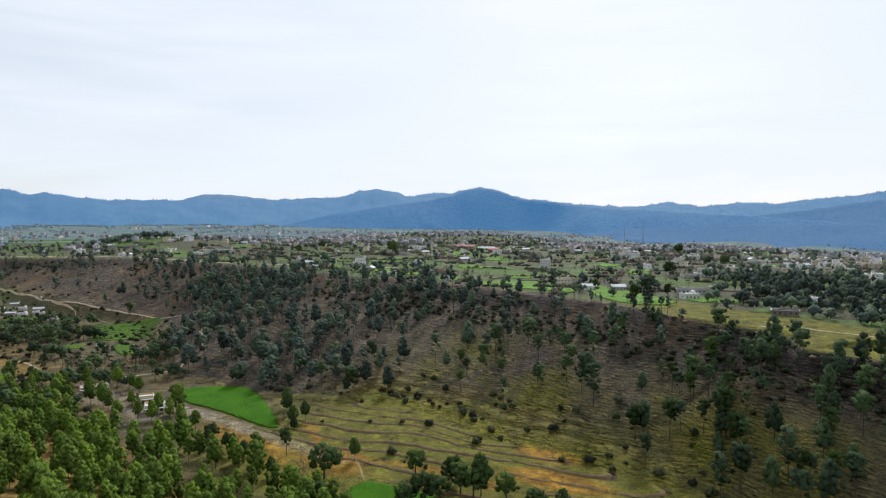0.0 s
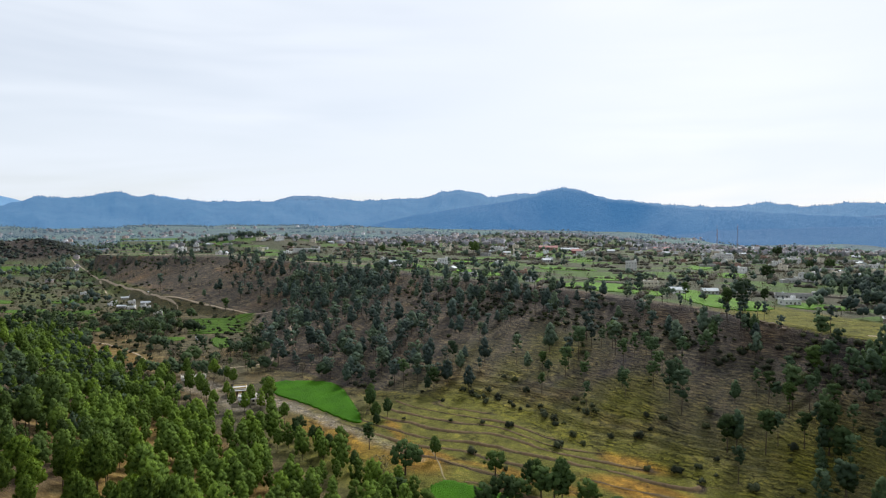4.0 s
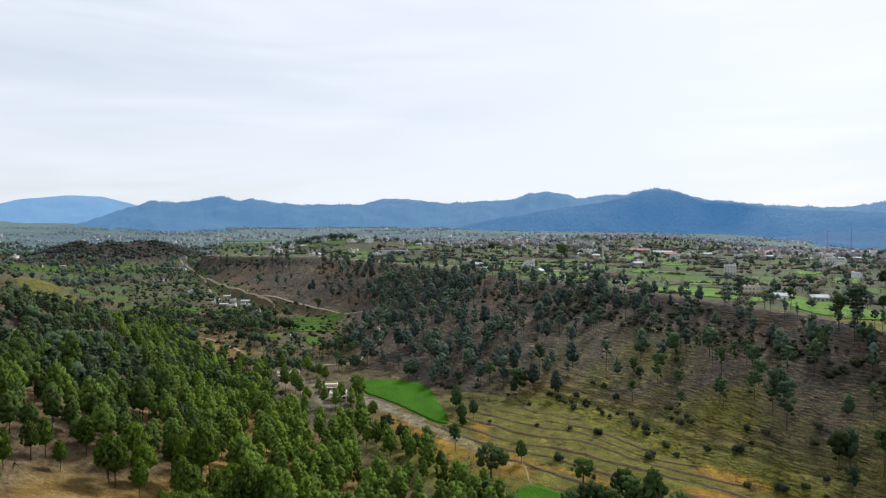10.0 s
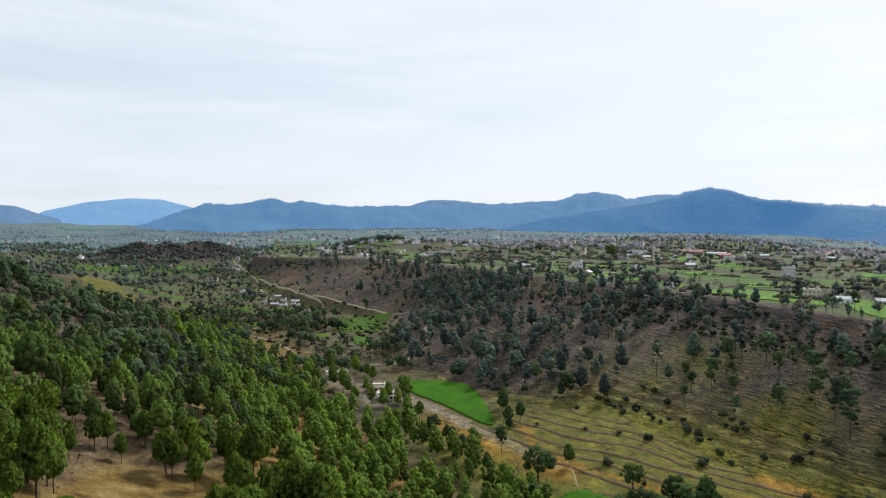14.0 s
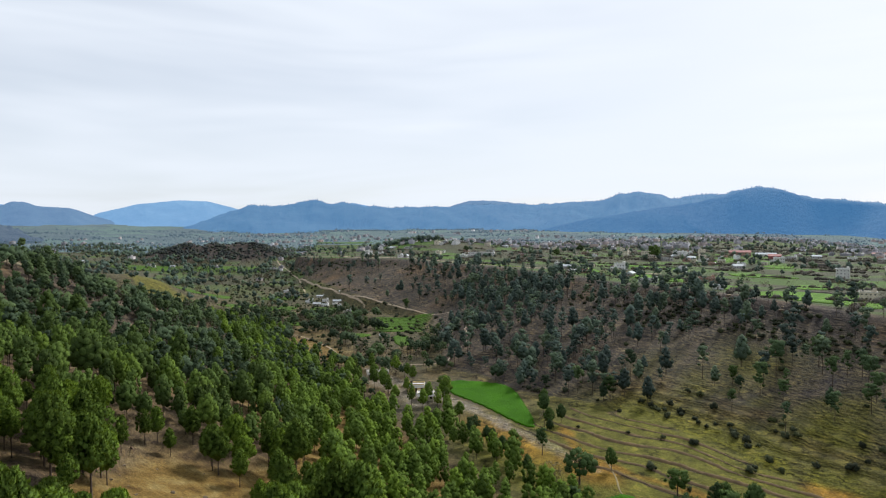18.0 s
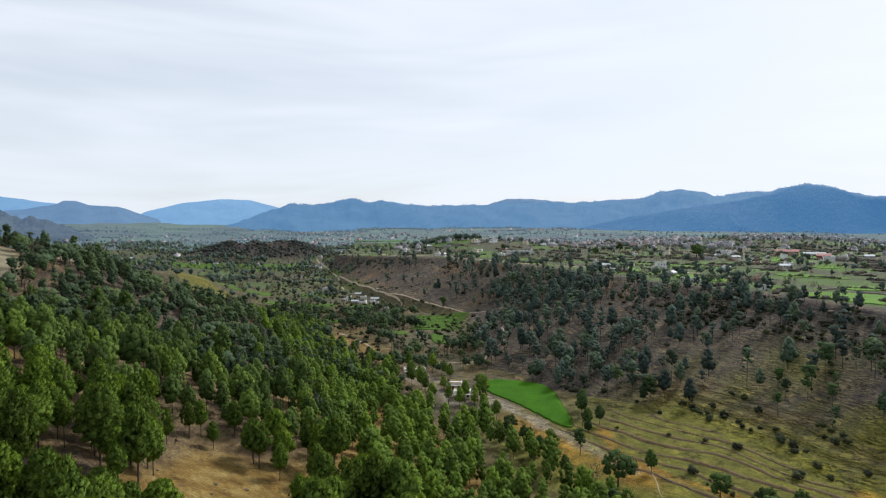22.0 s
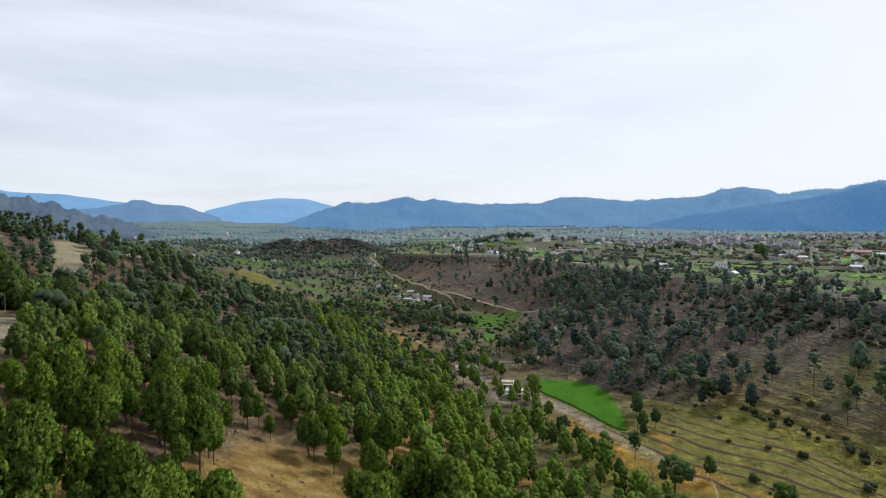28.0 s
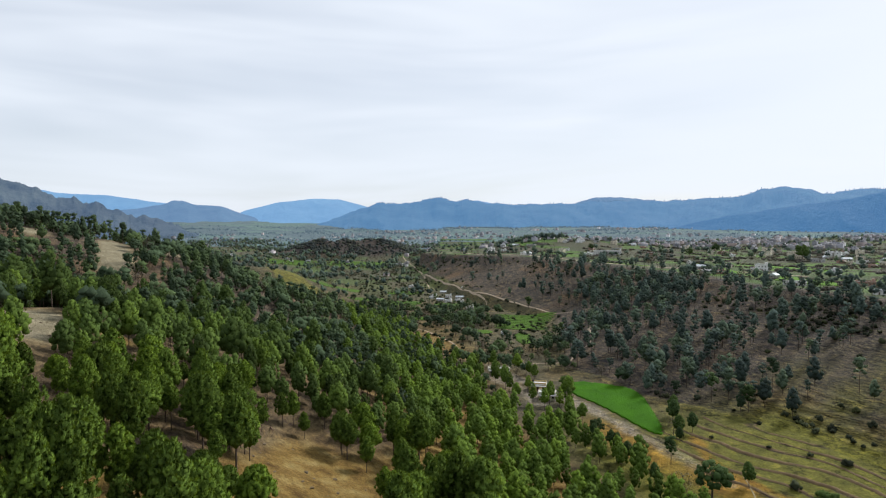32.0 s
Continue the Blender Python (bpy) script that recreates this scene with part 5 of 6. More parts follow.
def house(name, label, w, d, storeys, wall_mat, roof_mat, style, seed, group="houses of the hill town"):
    """A house about the origin, its front towards -y. style: flat, veranda, gable or step."""
    rng = random.Random(seed)
    top = tagged(new(name), label, "house", group)
    h = 3.3 * storeys
    b = box(-w / 2, -d / 2, -2.5, w / 2, d / 2, h)
    if style == "step":
        box(-w / 2 - w * 0.35, -d * 0.1, -2.5, -w / 2 + 0.02, d * 0.45, 3.1, b)
    part("wall", b, wall_mat, top)
    if style == "gable":
        b = bmesh.new()
        v = [b.verts.new(p) for p in ((-w / 2 - 0.5, -d / 2 - 0.6, h - 0.1), (w / 2 + 0.5, -d / 2 - 0.6, h - 0.1), (w / 2 + 0.5, d / 2 + 0.6, h - 0.1), (-w / 2 - 0.5, d / 2 + 0.6, h - 0.1), (-w / 2 - 0.5, 0, h + d * 0.26), (w / 2 + 0.5, 0, h + d * 0.26))]
        for f in ((0, 1, 5, 4), (2, 3, 4, 5), (0, 4, 3), (1, 2, 5), (0, 3, 2, 1)):
            b.faces.new([v[k] for k in f])
        part("roof", b, roof_mat, top)
    else:
        part("roof", box(-w / 2 - 0.45, -d / 2 - 0.6, h + 0.003, w / 2 + 0.45, d / 2 + 0.45, h + 0.28), roof_mat, top)
        b = box(-w / 2, -d / 2, h + 0.283, w / 2, -d / 2 + 0.2, h + 0.95)
        box(-w / 2, d / 2 - 0.2, h + 0.283, w / 2, d / 2, h + 0.95, b)
        box(-w / 2, -d / 2 + 0.203, h + 0.283, -w / 2 + 0.2, d / 2 - 0.203, h + 0.95, b)
        box(w / 2 - 0.2, -d / 2 + 0.203, h + 0.283, w / 2, d / 2 - 0.203, h + 0.95, b)
        part("parapet", b, wall_mat, top)
        if storeys > 1 or rng.random() < 0.4:
            part("stair_tower", box(w / 2 - 2.9, d / 2 - 3.0, h + 0.283, w / 2 - 0.3, d / 2 - 0.3, h + 2.6), wall_mat, top)
        if rng.random() < 0.6:
            tank = bmesh.new()
            bmesh.ops.create_cone(tank, cap_ends=True, segments=10, radius1=0.65, radius2=0.6, depth=1.4, matrix=Matrix.Translation((-w * 0.3, d * 0.2, h + 0.99)))
            part("water_tank", tank, PANE if rng.random() < 0.5 else TIN, top)
    if style == "step":
        part("roof", box(-w / 2 - w * 0.35 - 0.3, -d * 0.1 - 0.4, 3.103, -w / 2 - 0.003, d * 0.45 + 0.3, 3.35), roof_mat, top)
    n = max(2, int(w / 3.0))
    for k in range(storeys):
        for i in range(n):
            x = -w / 2 + w * (i + 0.5) / n
            z = 3.3 * k
            if k == 0 and i == n // 2:
                part("door", box(x - 0.55, -d / 2 - 0.05, 0.0, x + 0.55, -d / 2 + 0.1, 2.1), DOOR, top)
                continue
            win = part("window", box(x - 0.72, -d / 2 - 0.06, z + 0.95, x + 0.72, -d / 2 + 0.1, z + 2.25), wall_mat, top)
            part("pane", box(x - 0.58, -d / 2 - 0.075, z + 1.07, x + 0.58, -d / 2 - 0.063, z + 2.13), PANE, win, "dark glass")
        for sgn in (-1, 1):
            part("window", box(sgn * w / 2 - 0.05, -0.7, 3.3 * k + 1.0, sgn * w / 2 + 0.05, 0.7, 3.3 * k + 2.2), PANE, top)
    if style == "veranda":
        part("veranda_roof", box(-w / 2, -d / 2 - 2.2, 2.85, w / 2, -d / 2 - 0.603, 3.05), roof_mat, top)
        for i in range(n + 1):
            x = -w / 2 + 0.2 + (w - 0.4) * i / n
            part("column", box(x - 0.14, -d / 2 - 2.1, -1.5, x + 0.14, -d / 2 - 1.82, 2.847), wall_mat, top)
    return top


def put(model, x, y, turn, size=1.0, first=False):
    m = pose(x, y, min(h_at(x + a, y + b) for a in (-5, 5) for b in (-4, 4)) + 0.15, 0, 0, turn) @ Matrix.Scale(size * 0.74, 4)
    if first:
        model.matrix_basis = m
        return model
    return copy_thing_at(model, m)


# one by one: the houses that stand out
put(house("house", "long white single-storey house at the plateau rim", 19, 7, 1, WHITE, SLAB, "veranda", 1, "rim houses"), -44, 488, 8, 1, True)
put(house("house", "small white house in a walled garden at the rim", 9, 6, 1, WHITE, SLAB, "flat", 2, "rim houses"), 4, 459, -10, 1, True)
put(house("house", "pale pink two-part house with a flat roof", 16, 8, 1, PINK, SLAB, "step", 3, "rim houses"), -4, 520, 5, 1, True)
put(house("house", "white house with a pale tin roof among fields", 13, 7, 1, WHITE, TIN, "gable", 4, "rim houses"), 92, 392, -12, 1, True)
put(house("house", "white house with a pale blue tin roof", 12, 7, 1, GREY, TIN, "gable", 5, "rim houses"), 110, 390, 4, 1, True)
put(house("house", "low cream house with a flat roof and veranda", 15, 7, 1, CREAM, SLAB, "veranda", 6, "rim houses"), 127, 388, -5, 1, True)
put(house("house", "long low grey house with a pale flat roof", 28, 7, 1, GREY, SLAB, "flat", 7, "rim houses"), 152, 374, -14, 1, True)
put(house("house", "low stone shed with a pale slab roof", 15, 7, 1, STONE, TIN, "flat", 8, "rim houses"), 160, 290, -22, 1, True)
put(house("house", "white farmhouse among dark trees", 17, 9, 1, WHITE, SLAB, "veranda", 9, "rim houses"), 196, 336, -30, 1, True)
put(house("house", "tall white three-storey house with balconies", 13, 10, 3, WHITE, SLAB, "flat", 10, "town landmarks"), 97, 590, -8, 1, True)
put(house("house", "red and white two-storey school with a red roof", 34, 12, 2, PINK, RED, "gable", 11, "town landmarks"), 32, 872, -4, 1, True)
put(house("house", "dark red hall with a red gable roof", 18, 12, 2, RED, RED, "gable", 12, "town landmarks"), 66, 812, -6, 1, True)
put(house("house", "long hall with a bright white tin roof", 32, 10, 1, WHITE, TIN, "gable", 13, "town landmarks"), 62, 884, -3, 1, True)
put(house("house", "long brick-red market hall", 38, 12, 1, PINK, RED, "gable", 14, "town landmarks"), 204, 960, -10, 1, True)
put(house("house", "white two-storey house with a stair tower", 15, 10, 2, WHITE, SLAB, "flat", 15, "town landmarks"), 228, 740, -16, 1, True)
put(house("house", "wide pale school building with long flat roofs", 44, 12, 2, WHITE, SLAB, "step", 16, "town landmarks"), -268, 742, 18, 1, True)
put(house("house", "long cream farmhouse with a veranda in the valley", 13, 6, 1, CREAM, SLAB, "veranda", 17, "valley houses"), -176, 311, 30, 1.25, True)
put(house("house", "yellow-washed house with a grey flat roof", 9, 6, 1, YELLOW, SLAB, "veranda", 22, "valley houses"), -144, 296, 24, 1.3, True)
put(house("house", "pale stone house with an open porch under trees", 9, 7, 1, CREAM, SLAB, "veranda", 19, "valley houses"), -133, 284, 24, 1.25, True)
put(house("house", "small white cottage below the terraced wheat", 10, 6, 1, WHITE, SLAB, "flat", 20, "valley houses"), -231, 417, 26, 0.72, True)
hut_a = put(house("house", "small flat-roofed whitewashed hamlet house", 10, 6, 1, WHITE, SLAB, "flat", 21, "hamlet houses"), -357, 543, 24, 0.7, True)
hut_b = put(house("house", "grey hamlet house with a tin roof", 12, 6, 1, GREY, TIN, "gable", 22, "hamlet houses"), -376, 586, 30, 0.7, True)
for i, (x, y, t) in enumerate(((-396, 556, 20), (-405, 586, 36), (-404, 597, 28), (-360, 530, 12), (-364, 558, 30), (-348, 536, 22), (-390, 543, 30), (-372, 533, 18), (-380, 560, 34), (-318, 505, 30), (-346, 433, 18), (-470, 610, 40), (-684, 777, 25), (-669, 816, 10), (-700, 790, 12), (-720, 780, 20), (-655, 830, 30), (-861, 765, 20), (-830, 804, 30), (-845, 790, 20), (-881, 695, 10), (-900, 700, 15), (-1004, 746, 30), (-990, 735, 5), (-1010, 720, 25), (-985, 715, 12))):
    put((hut_a, hut_b)[i % 3 == 1], x, y, t, 0.72 + 0.06 * (i % 5))

TOWN = [house("house", label, *spec) for label, spec in (
    ("white flat-roofed single-storey town house", (12, 9, 1, WHITE, SLAB, "flat", 31)), ("cream two-storey house with a roof parapet", (12, 10, 2, CREAM, SLAB, "flat", 32)),
    ("bare concrete house with a flat roof", (14, 8, 1, GREY, SLAB, "step", 33)), ("white two-storey house with a water tank", (13, 9, 2, WHITE, SLAB, "step", 34)),
    ("brick-coloured single-storey house with a veranda", (13, 8, 1, PINK, SLAB, "veranda", 35)), ("long low field-stone house", (20, 6, 1, STONE, SLAB, "flat", 36)),
    ("grey house with a pale tin gable roof", (13, 8, 1, GREY, TIN, "gable", 37)), ("small cream house with a veranda", (10, 7, 1, CREAM, SLAB, "veranda", 38)))]


def town_chance(x, y):
    s, d, dr, plateau, df, valley = zones(x, y)
    az, r = np.degrees(np.arctan2(x, y)), np.hypot(x, y)
    c = np.clip(0.12 + 1.15 * fbm(x, y, 120, 3, 80), 0.03, 0.7) * (0.5 + 0.5 * smooth(480, 760, r))
    c = np.maximum(c, 0.8 * in_shape(x, y, 330, 950, 150, 90, 0, 0.3, 6))
    c = np.maximum(c, 0.7 * in_shape(x, y, -330, 950, 130, 60, 0, 0.3, 7))
    c = c * (1 - 0.8 * smooth(-28, -34, az)) * (1 - 0.7 * smooth(23, 28, az) * smooth(620, 480, r))
    return np.where(plateau & (dr > 26), c, 0)


town_pts, rng = scatter(18, -620, 760, 330, 1640, 77, town_chance)
order = np.argsort(np.hypot(town_pts[:, 0], town_pts[:, 1]))
town_near = town_pts[order[:250]]
for i, (x, y, z) in enumerate(town_near):
    put(TOWN[i] if i < 8 else TOWN[int(rng.integers(0, 8))], x, y, float(rng.choice([-20, 0, 15, 70, 95]) + rng.uniform(-12, 12)), float(rng.uniform(0.8, 1.1)), i < 8)


def block_arrays(pts, rng):
    """Far houses: body and overhanging slab, with a row of windows cut dark."""
    cv, cf = [], []
    cube = np.array([(-1, -1, 0), (1, -1, 0), (1, 1, 0), (-1, 1, 0), (-1, -1, 1), (1, -1, 1), (1, 1, 1), (-1, 1, 1)], float)
    face = np.array([(0, 1, 5, 4), (1, 2, 6, 5), (2, 3, 7, 6), (3, 0, 4, 7), (4, 5, 6, 7)])
    for x, y, z in pts:
        w, d, h, t = rng.uniform(3.5, 6.5), rng.uniform(2.8, 4.2), rng.choice([3.0, 3.0, 5.6]), rng.uniform(0, 3.14)
        for sx, sy, z0, z1 in ((w, d, -2, h), (w + 0.5, d + 0.5, h, h + 0.35), (w * 0.3, d * 0.4, h + 0.35, h + 2.2)):
            v = cube * (sx, sy, z1 - z0) + (0, 0, z0)
            c, s = math.cos(t), math.sin(t)
            cv.append(np.stack([v[:, 0] * c - v[:, 1] * s + x, v[:, 0] * s + v[:, 1] * c + y, v[:, 2] + z], 1))
            cf.append(face + 8 * len(cf))
    return np.concatenate(cv), np.concatenate(cf)


far_paint, ftree, fb = material("far_town_walls", 0.85)
# wall colours dulled to bluish grey, the town's haze painted in
ftree.links.new(ramp_node(ftree, node(ftree, "ShaderNodeNewGeometry").outputs["Random Per Island"], [(0.0, (0.16, 0.16, 0.17)), (0.35, (0.24, 0.24, 0.26)), (0.62, (0.38, 0.38, 0.41)), (0.8, (0.34, 0.27, 0.24)), (1.0, (0.62, 0.63, 0.66))]), fb.inputs["Base Color"])
plain_pts, prng = scatter(34, -1500, -300, 700, 2000, 78, lambda x, y: np.where(zones(x, y)[5], 0.08 + 0.5 * in_shape(x, y, -640, 870, 160, 26, 35, 0.3, 8) + 0.5 * in_shape(x, y, -830, 1180, 260, 40, 20, 0.3, 9), 0))
hazy_pts, _ = scatter(30, -2300, 700, 700, 2500, 88, lambda x, y: np.where((np.hypot(x, y) > 1520) & (np.hypot(x, y) < 2450), 0.75 * np.clip(-0.25 + 2.2 * fbm(x, y, 170, 3, 89), 0, 0.8), 0))
hazy_pts[:, 2] += (3 + 5 * fbm(hazy_pts[:, 0], hazy_pts[:, 1], 160, 4, 19)) * smooth(1500, 1900, np.hypot(hazy_pts[:, 0], hazy_pts[:, 1]))
far_v, far_f = block_arrays(np.concatenate([town_pts[order[250:]], plain_pts, hazy_pts]), rng)
tagged(new("far_houses", mesh_from("far_houses", far_v, far_f, far_paint)), "many small pale flat-roofed houses in the distance", "houses", kind="stuff")


# ---- masts, garden walls ----
def lattice_mast(x, y, height, label):
    top = tagged(new("radio_mast"), label, "mast", "radio masts")
    top.location = (x, y, h_at(x, y))
    legs = [(math.cos(a) * 1.6, math.sin(a) * 1.6) for a in (0.5, 2.6, 4.7)]

    def rod(name, p, q, w):
        b = bmesh.new()
        way = Vector(q) - Vector(p)
        bmesh.ops.create_cone(b, cap_ends=True, segments=6, radius1=w, radius2=w, depth=way.length, matrix=Matrix.Translation((Vector(p) + Vector(q)) / 2) @ way.to_track_quat("Z", "Y").to_matrix().to_4x4())
        part(name, b, STEEL, top)
    for lx, ly in legs:
        rod("leg", (lx, ly, -1), (lx * 0.25, ly * 0.25, height), 0.14)
    for k in range(10):
        z0, z1 = height * k / 10, height * (k + 1) / 10
        f0, f1 = 1 - 0.75 * k / 10, 1 - 0.75 * (k + 1) / 10
        (ax, ay), (bx, by) = legs[k % 3], legs[(k + 1) % 3]
        rod("brace", (ax * f0, ay * f0, z0), (bx * f1, by * f1, z1), 0.07)
    rod("antenna", (0, 0, height - 0.5), (0, 0, height + 5), 0.12)


lattice_mast(287, 985, 33, "tall slim rusty steel radio mast in the town")
lattice_mast(350, 1090, 38, "tall slim rusty steel radio mast behind the houses")


def garden_wall(length, seed):
    rng = random.Random(seed)
    b = bmesh.new()
    x = -length / 2
    while x < length / 2:
        w = rng.uniform(1.6, 2.6)
        box(x, -0.22 - rng.uniform(0, 0.06), -1.2, x + w - 0.02, 0.22 + rng.uniform(0, 0.06), 1.25 + rng.uniform(-0.12, 0.12), b)
        x += w
    me = bpy.data.meshes.new("garden_wall")
    b.to_mesh(me)
    b.free()
    me.materials.append(STONE)
    return tagged(new("garden_wall", me), "low grey field-stone wall between plots", "wall", "garden walls")


walls = [garden_wall(26, 90 + i) for i in range(3)]
wall_pts, rng = scatter(40, -320, 420, 330, 900, 79, lambda x, y: np.where(zones(x, y)[3] & (zones(x, y)[2] > 14), 0.34, 0))
for i, (x, y, z) in enumerate(wall_pts[:110]):
    put(walls[i % 3], x, y, float(rng.choice([-25, 60, -10, 80]) + rng.uniform(-8, 8)), float(rng.uniform(0.8, 1.2)), i < 3)


# ---- trees that stand out ----
valley_oak = [single("round", "broadleaf_tree", BROAD, "dark round-crowned tree on the valley floor", "tree", "valley trees", 700 + i, 46, 900, 0.26) for i in range(3)]
plant(valley_oak, [(x, y, h_at(x, y), h / 9.4, 1.3 * i, (i * 0.37) % 1) for i, (x, y, h) in enumerate(((-41.3, 212.9, 13.0), (-9.6, 213.2, 9.8), (-5.7, 193.8, 12.0), (5.7, 199.8, 10.6), (9.8, 196.2, 10.7), (20, 193.2, 9.8), (28.6, 188.5, 8.0), (-40.6, 196, 7.5), (-94, 249, 7.5), (-131, 303, 9), (-12, 190, 9.0), (-1, 197, 8.5)))])
valley_pine = [single("pine", "pine_tree", BROAD, "dark full-crowned pine on the valley pasture", "tree", "valley pines", 710 + i, 50, 900, 0.26) for i in range(2)]
plant(valley_pine, [(x, y, h_at(x, y), h / 11.4, 1.9 * i, (i * 0.53) % 1) for i, (x, y, h) in enumerate(((12.3, 197.9, 14.1), (4.3, 207.9, 9.1), (-32.7, 227.5, 8.0), (2.1, 205.8, 10.0), (36, 184.5, 8.5), (-64, 262, 9), (-60, 268, 8), (-70, 276, 10), (-72, 285, 9), (-62, 256, 6), (-84, 238, 7), (-80, 233, 8), (-92, 240, 8), (-74, 228, 7.5), (-66, 220, 8), (-60, 214, 7)))])
grey_tree = single("bare", "leafless_tree", TWIGS, "pale grey half-leafless tree on the pasture", "tree", "", 718, 14, 900, 0.2)
plant([grey_tree], [(-48, 200.6, h_at(-48, 200.6), 1.6, 0.4, 0.5), (-66, 262, h_at(-66, 262), 1.0, 2.0, 0.5), (-88, 330, h_at(-88, 330), 1.1, 1.0, 0.5)])
lone_pine = [single("tall", "pine_tree", BROAD, "tall dark green pine standing alone on the slope", "tree", "lone pines on the slope", 720 + i, 34, 1100, 0.24) for i in range(4)]
plant(lone_pine, [(x, y, h_at(x, y), s, 1.7 * i, (i * 0.41) % 1) for i, (x, y, s) in enumerate(((-59.6, 233.5, 0.88), (71, 227, 1.05), (82, 222, 1.15), (93, 219, 1.0), (98, 213, 1.35), (98, 205, 1.2), (94, 193, 1.0), (108, 184, 1.0), (114, 178, 1.1), (90, 242, 1.0), (94, 234, 1.05), (107, 245, 1.2), (-44, 301, 0.95),
      (9, 308, 0.7), (-260, 514, 0.9), (113, 338, 1.1), (118, 326, 0.8), (85, 345, 0.9), (93, 302, 1.05), (120, 190, 1.1), (104, 224, 1.0)))])
rim_pts, rng = scatter(7.5, -420, 170, 200, 720, 83, lambda x, y: np.where(zones(x, y)[3] & (zones(x, y)[2] < 13), 0.22 * smooth(24, 18, np.degrees(np.arctan2(x, y))), 0))
rim_models = [single("tall", "pine_tree", PINE_HAZED, "dark pine on the edge of the plateau", "tree", "pines along the rim", 740 + i, 16, 160, 0.4) for i in range(4)]
RIM_TREES = [(-120, 527, 0.83), (-109, 567, 1.2), (-87, 494, 0.98), (-83, 519, 0.74), (-73, 493, 0.77), (-65, 533, 0.98), (-42, 512, 1.2), (-28, 477, 0.8), (-18, 459, 1.09), (-17, 575, 0.8), (6, 474, 0.93), (20, 486, 0.75), (29, 392, 0.6),
             (72, 339, 0.73), (78, 327, 0.65), (82, 322, 0.6), (92, 298, 0.70), (100, 300, 0.62), (104, 287, 0.64), (119, 271, 0.75), (122, 267, 0.93), (106, 274, 0.83), (-136, 532, 0.84), (-125, 512, 0.96)]
plant(rim_models, [(x, y, h_at(x, y), k, 1.3 * i, (i * 0.31) % 1) for i, (x, y, k) in enumerate(RIM_TREES)] + with_sizes(rim_pts, rng, 0.45, 0.9)[:36])
spreading = [single("round", "broadleaf_tree", BROAD, "large dark spreading tree among the plateau fields", "tree", "spreading trees on the plateau", 760 + i, 30, 300, 0.5) for i in range(3)]
plant(spreading, [(x, y, h_at(x, y), k, 2.1 * i, (i * 0.43) % 1) for i, (x, y, k) in enumerate(((-61, 752, 1.9), (179, 490, 1.25), (259, 609, 1.0), (275, 607, 1.15), (308, 812, 1.5), (-170, 873, 1.3), (-306, 786, 1.1), (-180, 776, 1.1)))])


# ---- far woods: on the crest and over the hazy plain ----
def hazy_foliage(name, glow):
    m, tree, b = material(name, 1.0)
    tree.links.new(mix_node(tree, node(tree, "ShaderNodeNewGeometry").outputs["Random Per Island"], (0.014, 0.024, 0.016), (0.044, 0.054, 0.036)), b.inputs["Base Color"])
    # distance haze, given to the leaves as a blue glow
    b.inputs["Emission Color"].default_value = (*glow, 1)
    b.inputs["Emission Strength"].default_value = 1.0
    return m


rng = np.random.default_rng(91)
crest_places = []
for bear, top in zip(main_bear, main_top):
    if -42 < bear < 40 and rng.random() < 0.6 + 0.9 * fbm(np.array([bear * 3]), np.array([0.0]), 4, 2, 92)[0]:
        q = radians(bear + rng.uniform(-0.08, 0.08))
        crest_places.append((3700 * math.sin(q), 3700 * math.cos(q), top - 4, rng.uniform(0.35, 0.95), rng.uniform(0, 6), 0.5))
joined("crest_trees", [tree_arrays("pine", 800 + i, 3, 14, 1.6, coarse=True) for i in range(4)], crest_places, hazy_foliage("hazy_crest_needles", (0.046, 0.150, 0.320)), "tiny pines along the mountain crest", "forest", trunks=False)
plain_tree_pts, rng = scatter(17, -2600, 1500, 500, 2900, 93, lambda x, y: np.where((np.hypot(x, y) > 1480) & (np.hypot(x, y) < 2900), 0.8 * np.clip(-0.05 + 3.0 * fbm(x, y, 110, 4, 94), 0.03, 1), 0))
plain_tree_pts[:, 2] += (3 + 5 * fbm(plain_tree_pts[:, 0], plain_tree_pts[:, 1], 160, 4, 19)) * smooth(1500, 1900, np.hypot(plain_tree_pts[:, 0], plain_tree_pts[:, 1]))
joined("far_trees", [tree_arrays("round", 820 + i, 3, 6, 1.8, coarse=True) for i in range(4)], with_sizes(plain_tree_pts, rng, 0.25, 0.65), hazy_foliage("hazy_far_leaves", (0.066, 0.108, 0.160)), "dark tree clumps over the hazy plain", "forest", trunks=False)


# ---- hedgerows, pines by the valley houses, stones on the clearing ----
rng = np.random.default_rng(95)
hedge_pts, _ = scatter(30, -420, 560, 330, 1150, 96, lambda x, y: np.where(zones(x, y)[3] & (zones(x, y)[2] > 10), 0.55, 0))
hedge_places = []
for x, y, z in hedge_pts:
    a, length = radians(rng.choice([-20, -15, -10, 65, 75]) + rng.uniform(-8, 8)), rng.uniform(14, 46)
    for q in np.arange(-length / 2, length / 2, 1.7):
        if rng.random() < 0.8:
            px, py = x + q * math.cos(a) + rng.uniform(-0.6, 0.6), y + q * math.sin(a) + rng.uniform(-0.6, 0.6)
            hedge_places.append((px, py, rng.uniform(0.5, 1.3), rng.uniform(0, 6), rng.random()))
hz = land(np.array([p[0] for p in hedge_places]), np.array([p[1] for p in hedge_places]))
hedge_places = [(p[0], p[1], z, *p[2:]) for p, z in zip(hedge_places, hz)]
joined("hedgerows", [tree_arrays("bush", 840 + i, 3, 14, 0.45, coarse=True) for i in range(5)], hedge_places, TWIGS, "brown leafless hedgerows between the fields", "hedge", trunks=False)
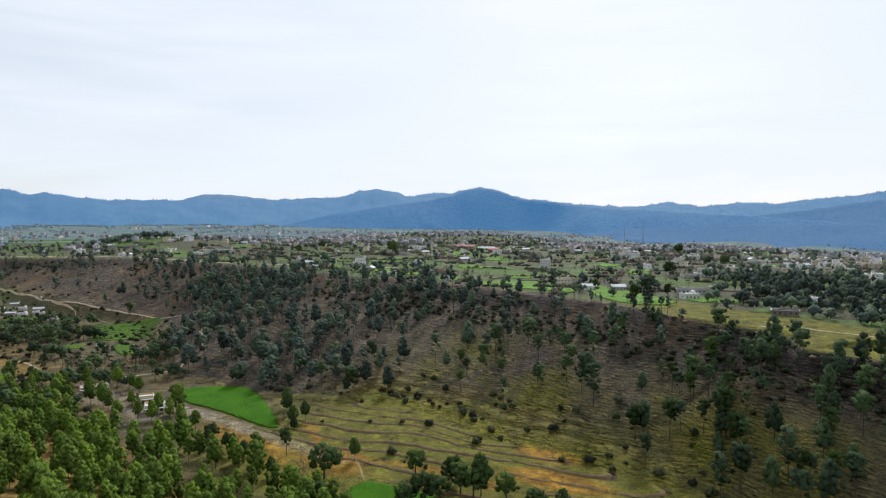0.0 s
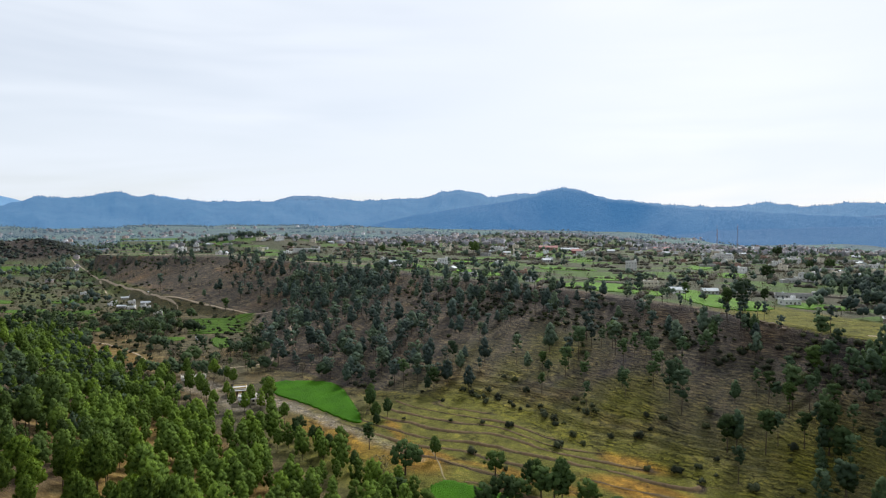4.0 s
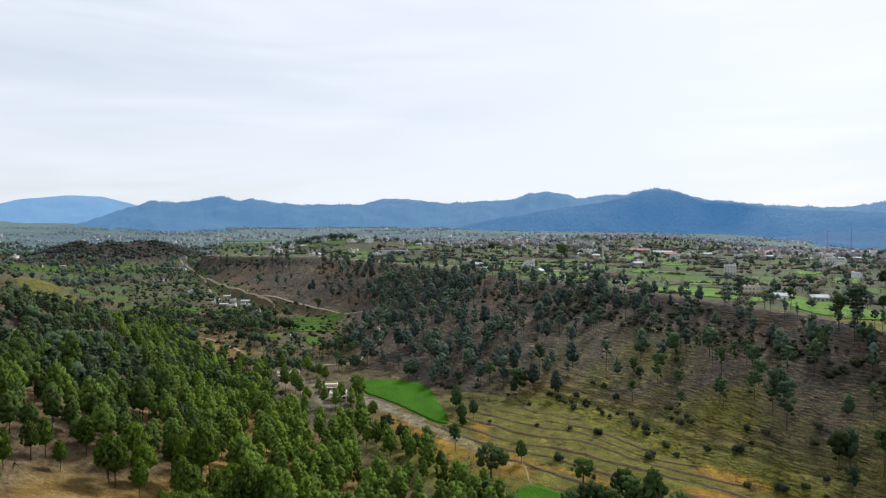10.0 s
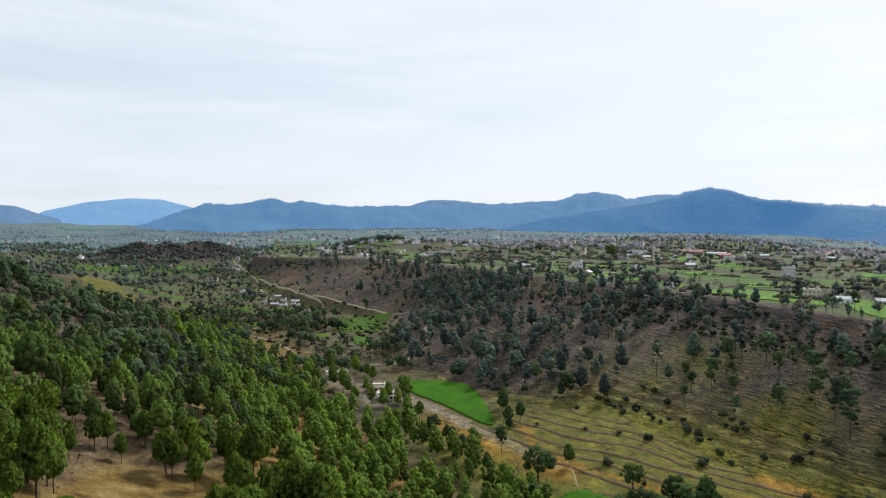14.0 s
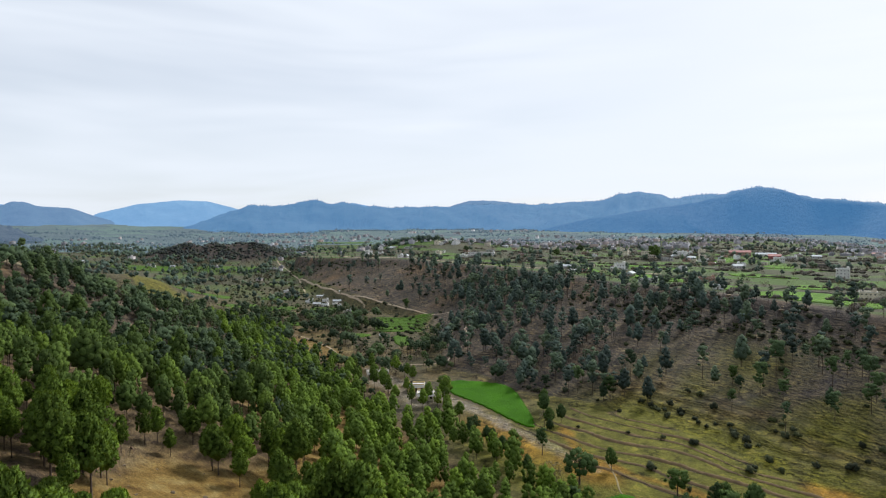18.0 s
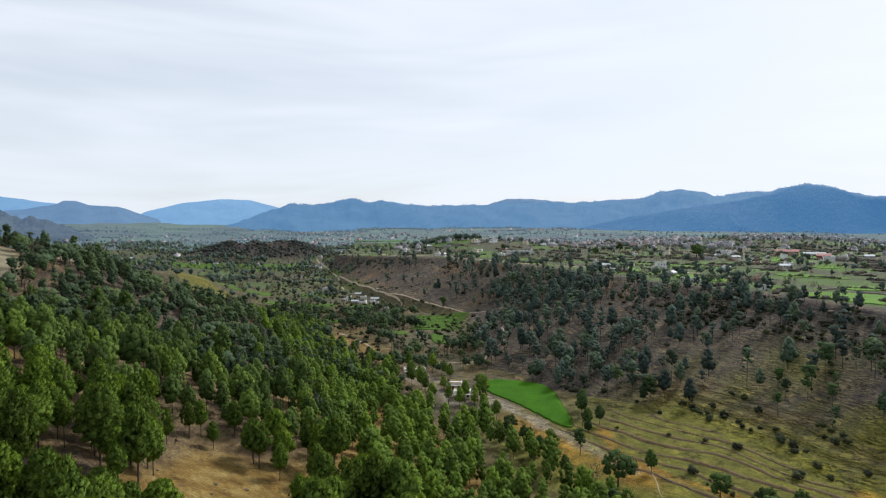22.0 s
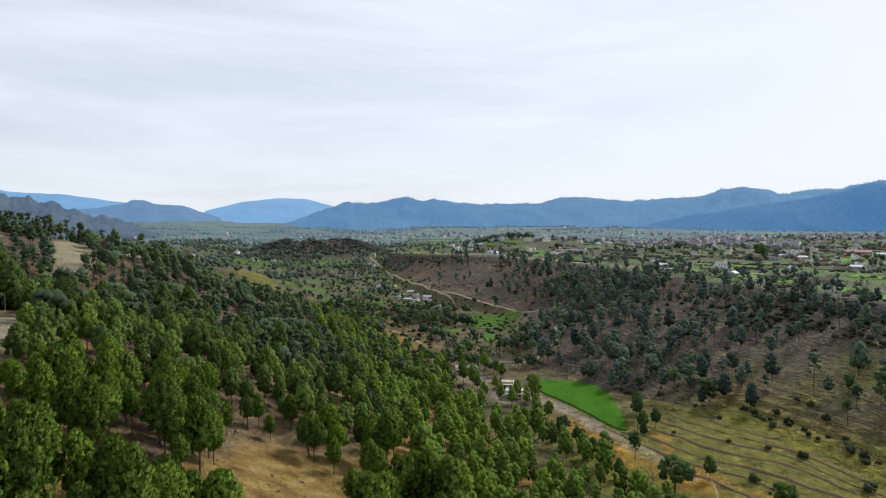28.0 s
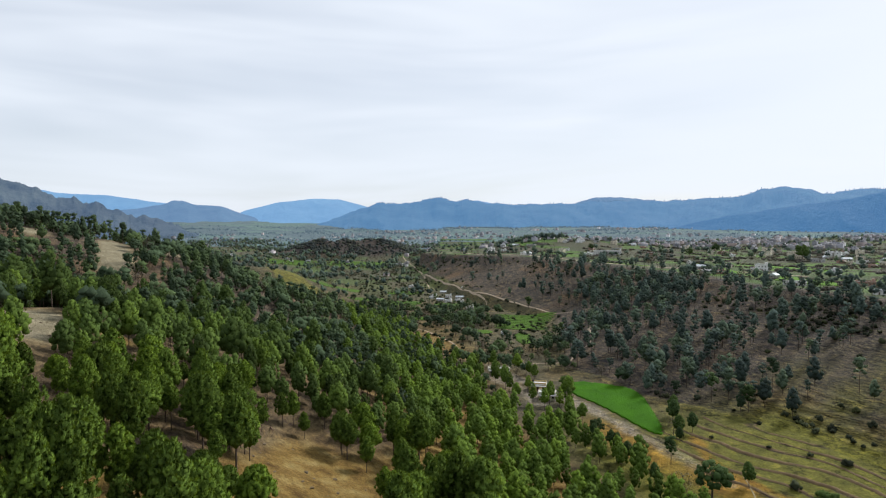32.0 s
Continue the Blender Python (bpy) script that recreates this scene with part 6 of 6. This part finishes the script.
house_pines = [single("pine", "pine_tree", PINE, "green pine beside the valley houses", "tree", "pines by the valley houses", 860 + i, 40, 600, 0.28) for i in range(3)]
plant(house_pines, [(x, y, h_at(x, y), s, 1.1 * i, (i * 0.29) % 1) for i, (x, y, s) in enumerate(((-166, 290, 0.8), (-152, 280, 0.9), (-128, 276, 0.9), (-122, 284, 1.0), (-190, 304, 0.9), (-192, 312, 0.8), (-118, 276, 0.8), (-152, 308, 0.8), (-200, 300, 0.95), (-112, 262, 0.85), (-104, 258, 0.75), (-172, 300, 0.85), (-180, 298, 0.7), (-146, 288, 0.7), (-184, 318, 0.9), (-168, 318, 0.9), (-158, 314, 0.75), (-206, 312, 0.9), (-144, 272, 0.7), (-134, 270, 0.9), (-126, 266, 0.85), (-158, 286, 0.9), (-164, 296, 0.8), (-120, 270, 0.9), (-186, 296, 0.9), (-176, 288, 0.85)))])


def stone(seed):
    r = random.Random(seed)
    b = bmesh.new()
    bmesh.ops.create_icosphere(b, subdivisions=2, radius=1.0)
    for v in b.verts:
        k = 0.8 + 0.35 * noise.noise(v.co * 1.3 + Vector((seed, 0, 0)))
        v.co = Vector((v.co.x * k * 1.3, v.co.y * k, max(-0.4, v.co.z * k * 0.6)))
    me = bpy.data.meshes.new("boulder")
    b.to_mesh(me)
    b.free()
    me.materials.append(ROCK)
    return tagged(new("boulder", me), "weathered brown boulder half sunk in dry grass", "boulder", "boulders on the hillside")


LOG_WOOD = plain("dead_wood", (0.12, 0.075, 0.05), 0.4, 5.0, bump=0.05)
log_v, log_f = stem(np.random.default_rng(5), 6.5, 0.22, 8, 5, 0.35, 1.3)
log = tagged(new("fallen_log", mesh_from("fallen_log", log_v, log_f, LOG_WOOD)), "fallen brown pine trunk with broken branches on dry grass", "log")
log.matrix_basis = Matrix.Translation((-135.6, 112.5, h_at(-135.6, 112.5) + 0.35)) @ Matrix.Rotation(radians(55), 4, "Z") @ Matrix.Rotation(radians(82), 4, "X")
ROCK = plain("brown_rock", (0.130, 0.098, 0.062), 0.5, 4.0, bump=0.1)
stones = [stone(i) for i in range(4)]
stone_pts, rng = scatter(3.2, -240, -80, 50, 140, 97, lambda x, y: 0.20 * (in_shape(x, y, -112, 105, 24, 15, 40) + in_shape(x, y, -196, 76, 26, 10, 10) + 0.04))
for i, (x, y, z) in enumerate(stone_pts[:70]):
    m = Matrix.Translation((x, y, z + 0.05)) @ Matrix.Rotation(float(rng.uniform(0, 6)), 4, "Z") @ Matrix.Scale(float(rng.uniform(0.18, 0.75)), 4)
    if i < 4:
        stones[i].matrix_basis = m
    else:
        copy_thing_at(stones[i % 4], m)
rock_pts, rng = scatter(3.4, -20, 200, 190, 460, 98, lambda x, y: np.where(~zones(x, y)[3] & ~zones(x, y)[5] & (zones(x, y)[2] < 9), 0.45 * np.clip(0.4 + fbm(x, y, 20, 2, 99), 0, 1), 0))
rv, rf = np.array([v.co for v in stones[0].data.vertices]), np.array([p.vertices for p in stones[0].data.polygons])
vs, fs = [], []
for i, (x, y, z) in enumerate(rock_pts):
    k, t = rng.uniform(0.6, 1.9), rng.uniform(0, 6.28)
    c, q = math.cos(t) * k, math.sin(t) * k
    vs.append(np.stack([rv[:, 0] * c - rv[:, 1] * q + x, rv[:, 0] * q + rv[:, 1] * c + y, rv[:, 2] * k * 0.9 + z], 1))
    fs.append(rf + i * len(rv))
tagged(new("rock_band", mesh_from("rock_band", np.concatenate(vs), np.concatenate(fs), ROCK)), "broken dark rock ledges under the plateau rim", "rocks", kind="stuff")


# ---- the wooded knoll behind the far slope ----
knoll_pts, rng = scatter(7.5, -640, -300, 780, 1000, 101, lambda x, y: np.where(zones(x, y)[3], 0.85 * in_shape(x, y, -443, 892, 52, 34, -20, 0.3, 11), 0))
joined("knoll_wood", [tree_arrays("round", 880 + i, 6, 24, 0.8, 3, 0.0, True) for i in range(5)], with_sizes(knoll_pts, rng, 0.5, 0.95), PINE_HAZED, "dark evergreen wood on a low knoll", "forest")
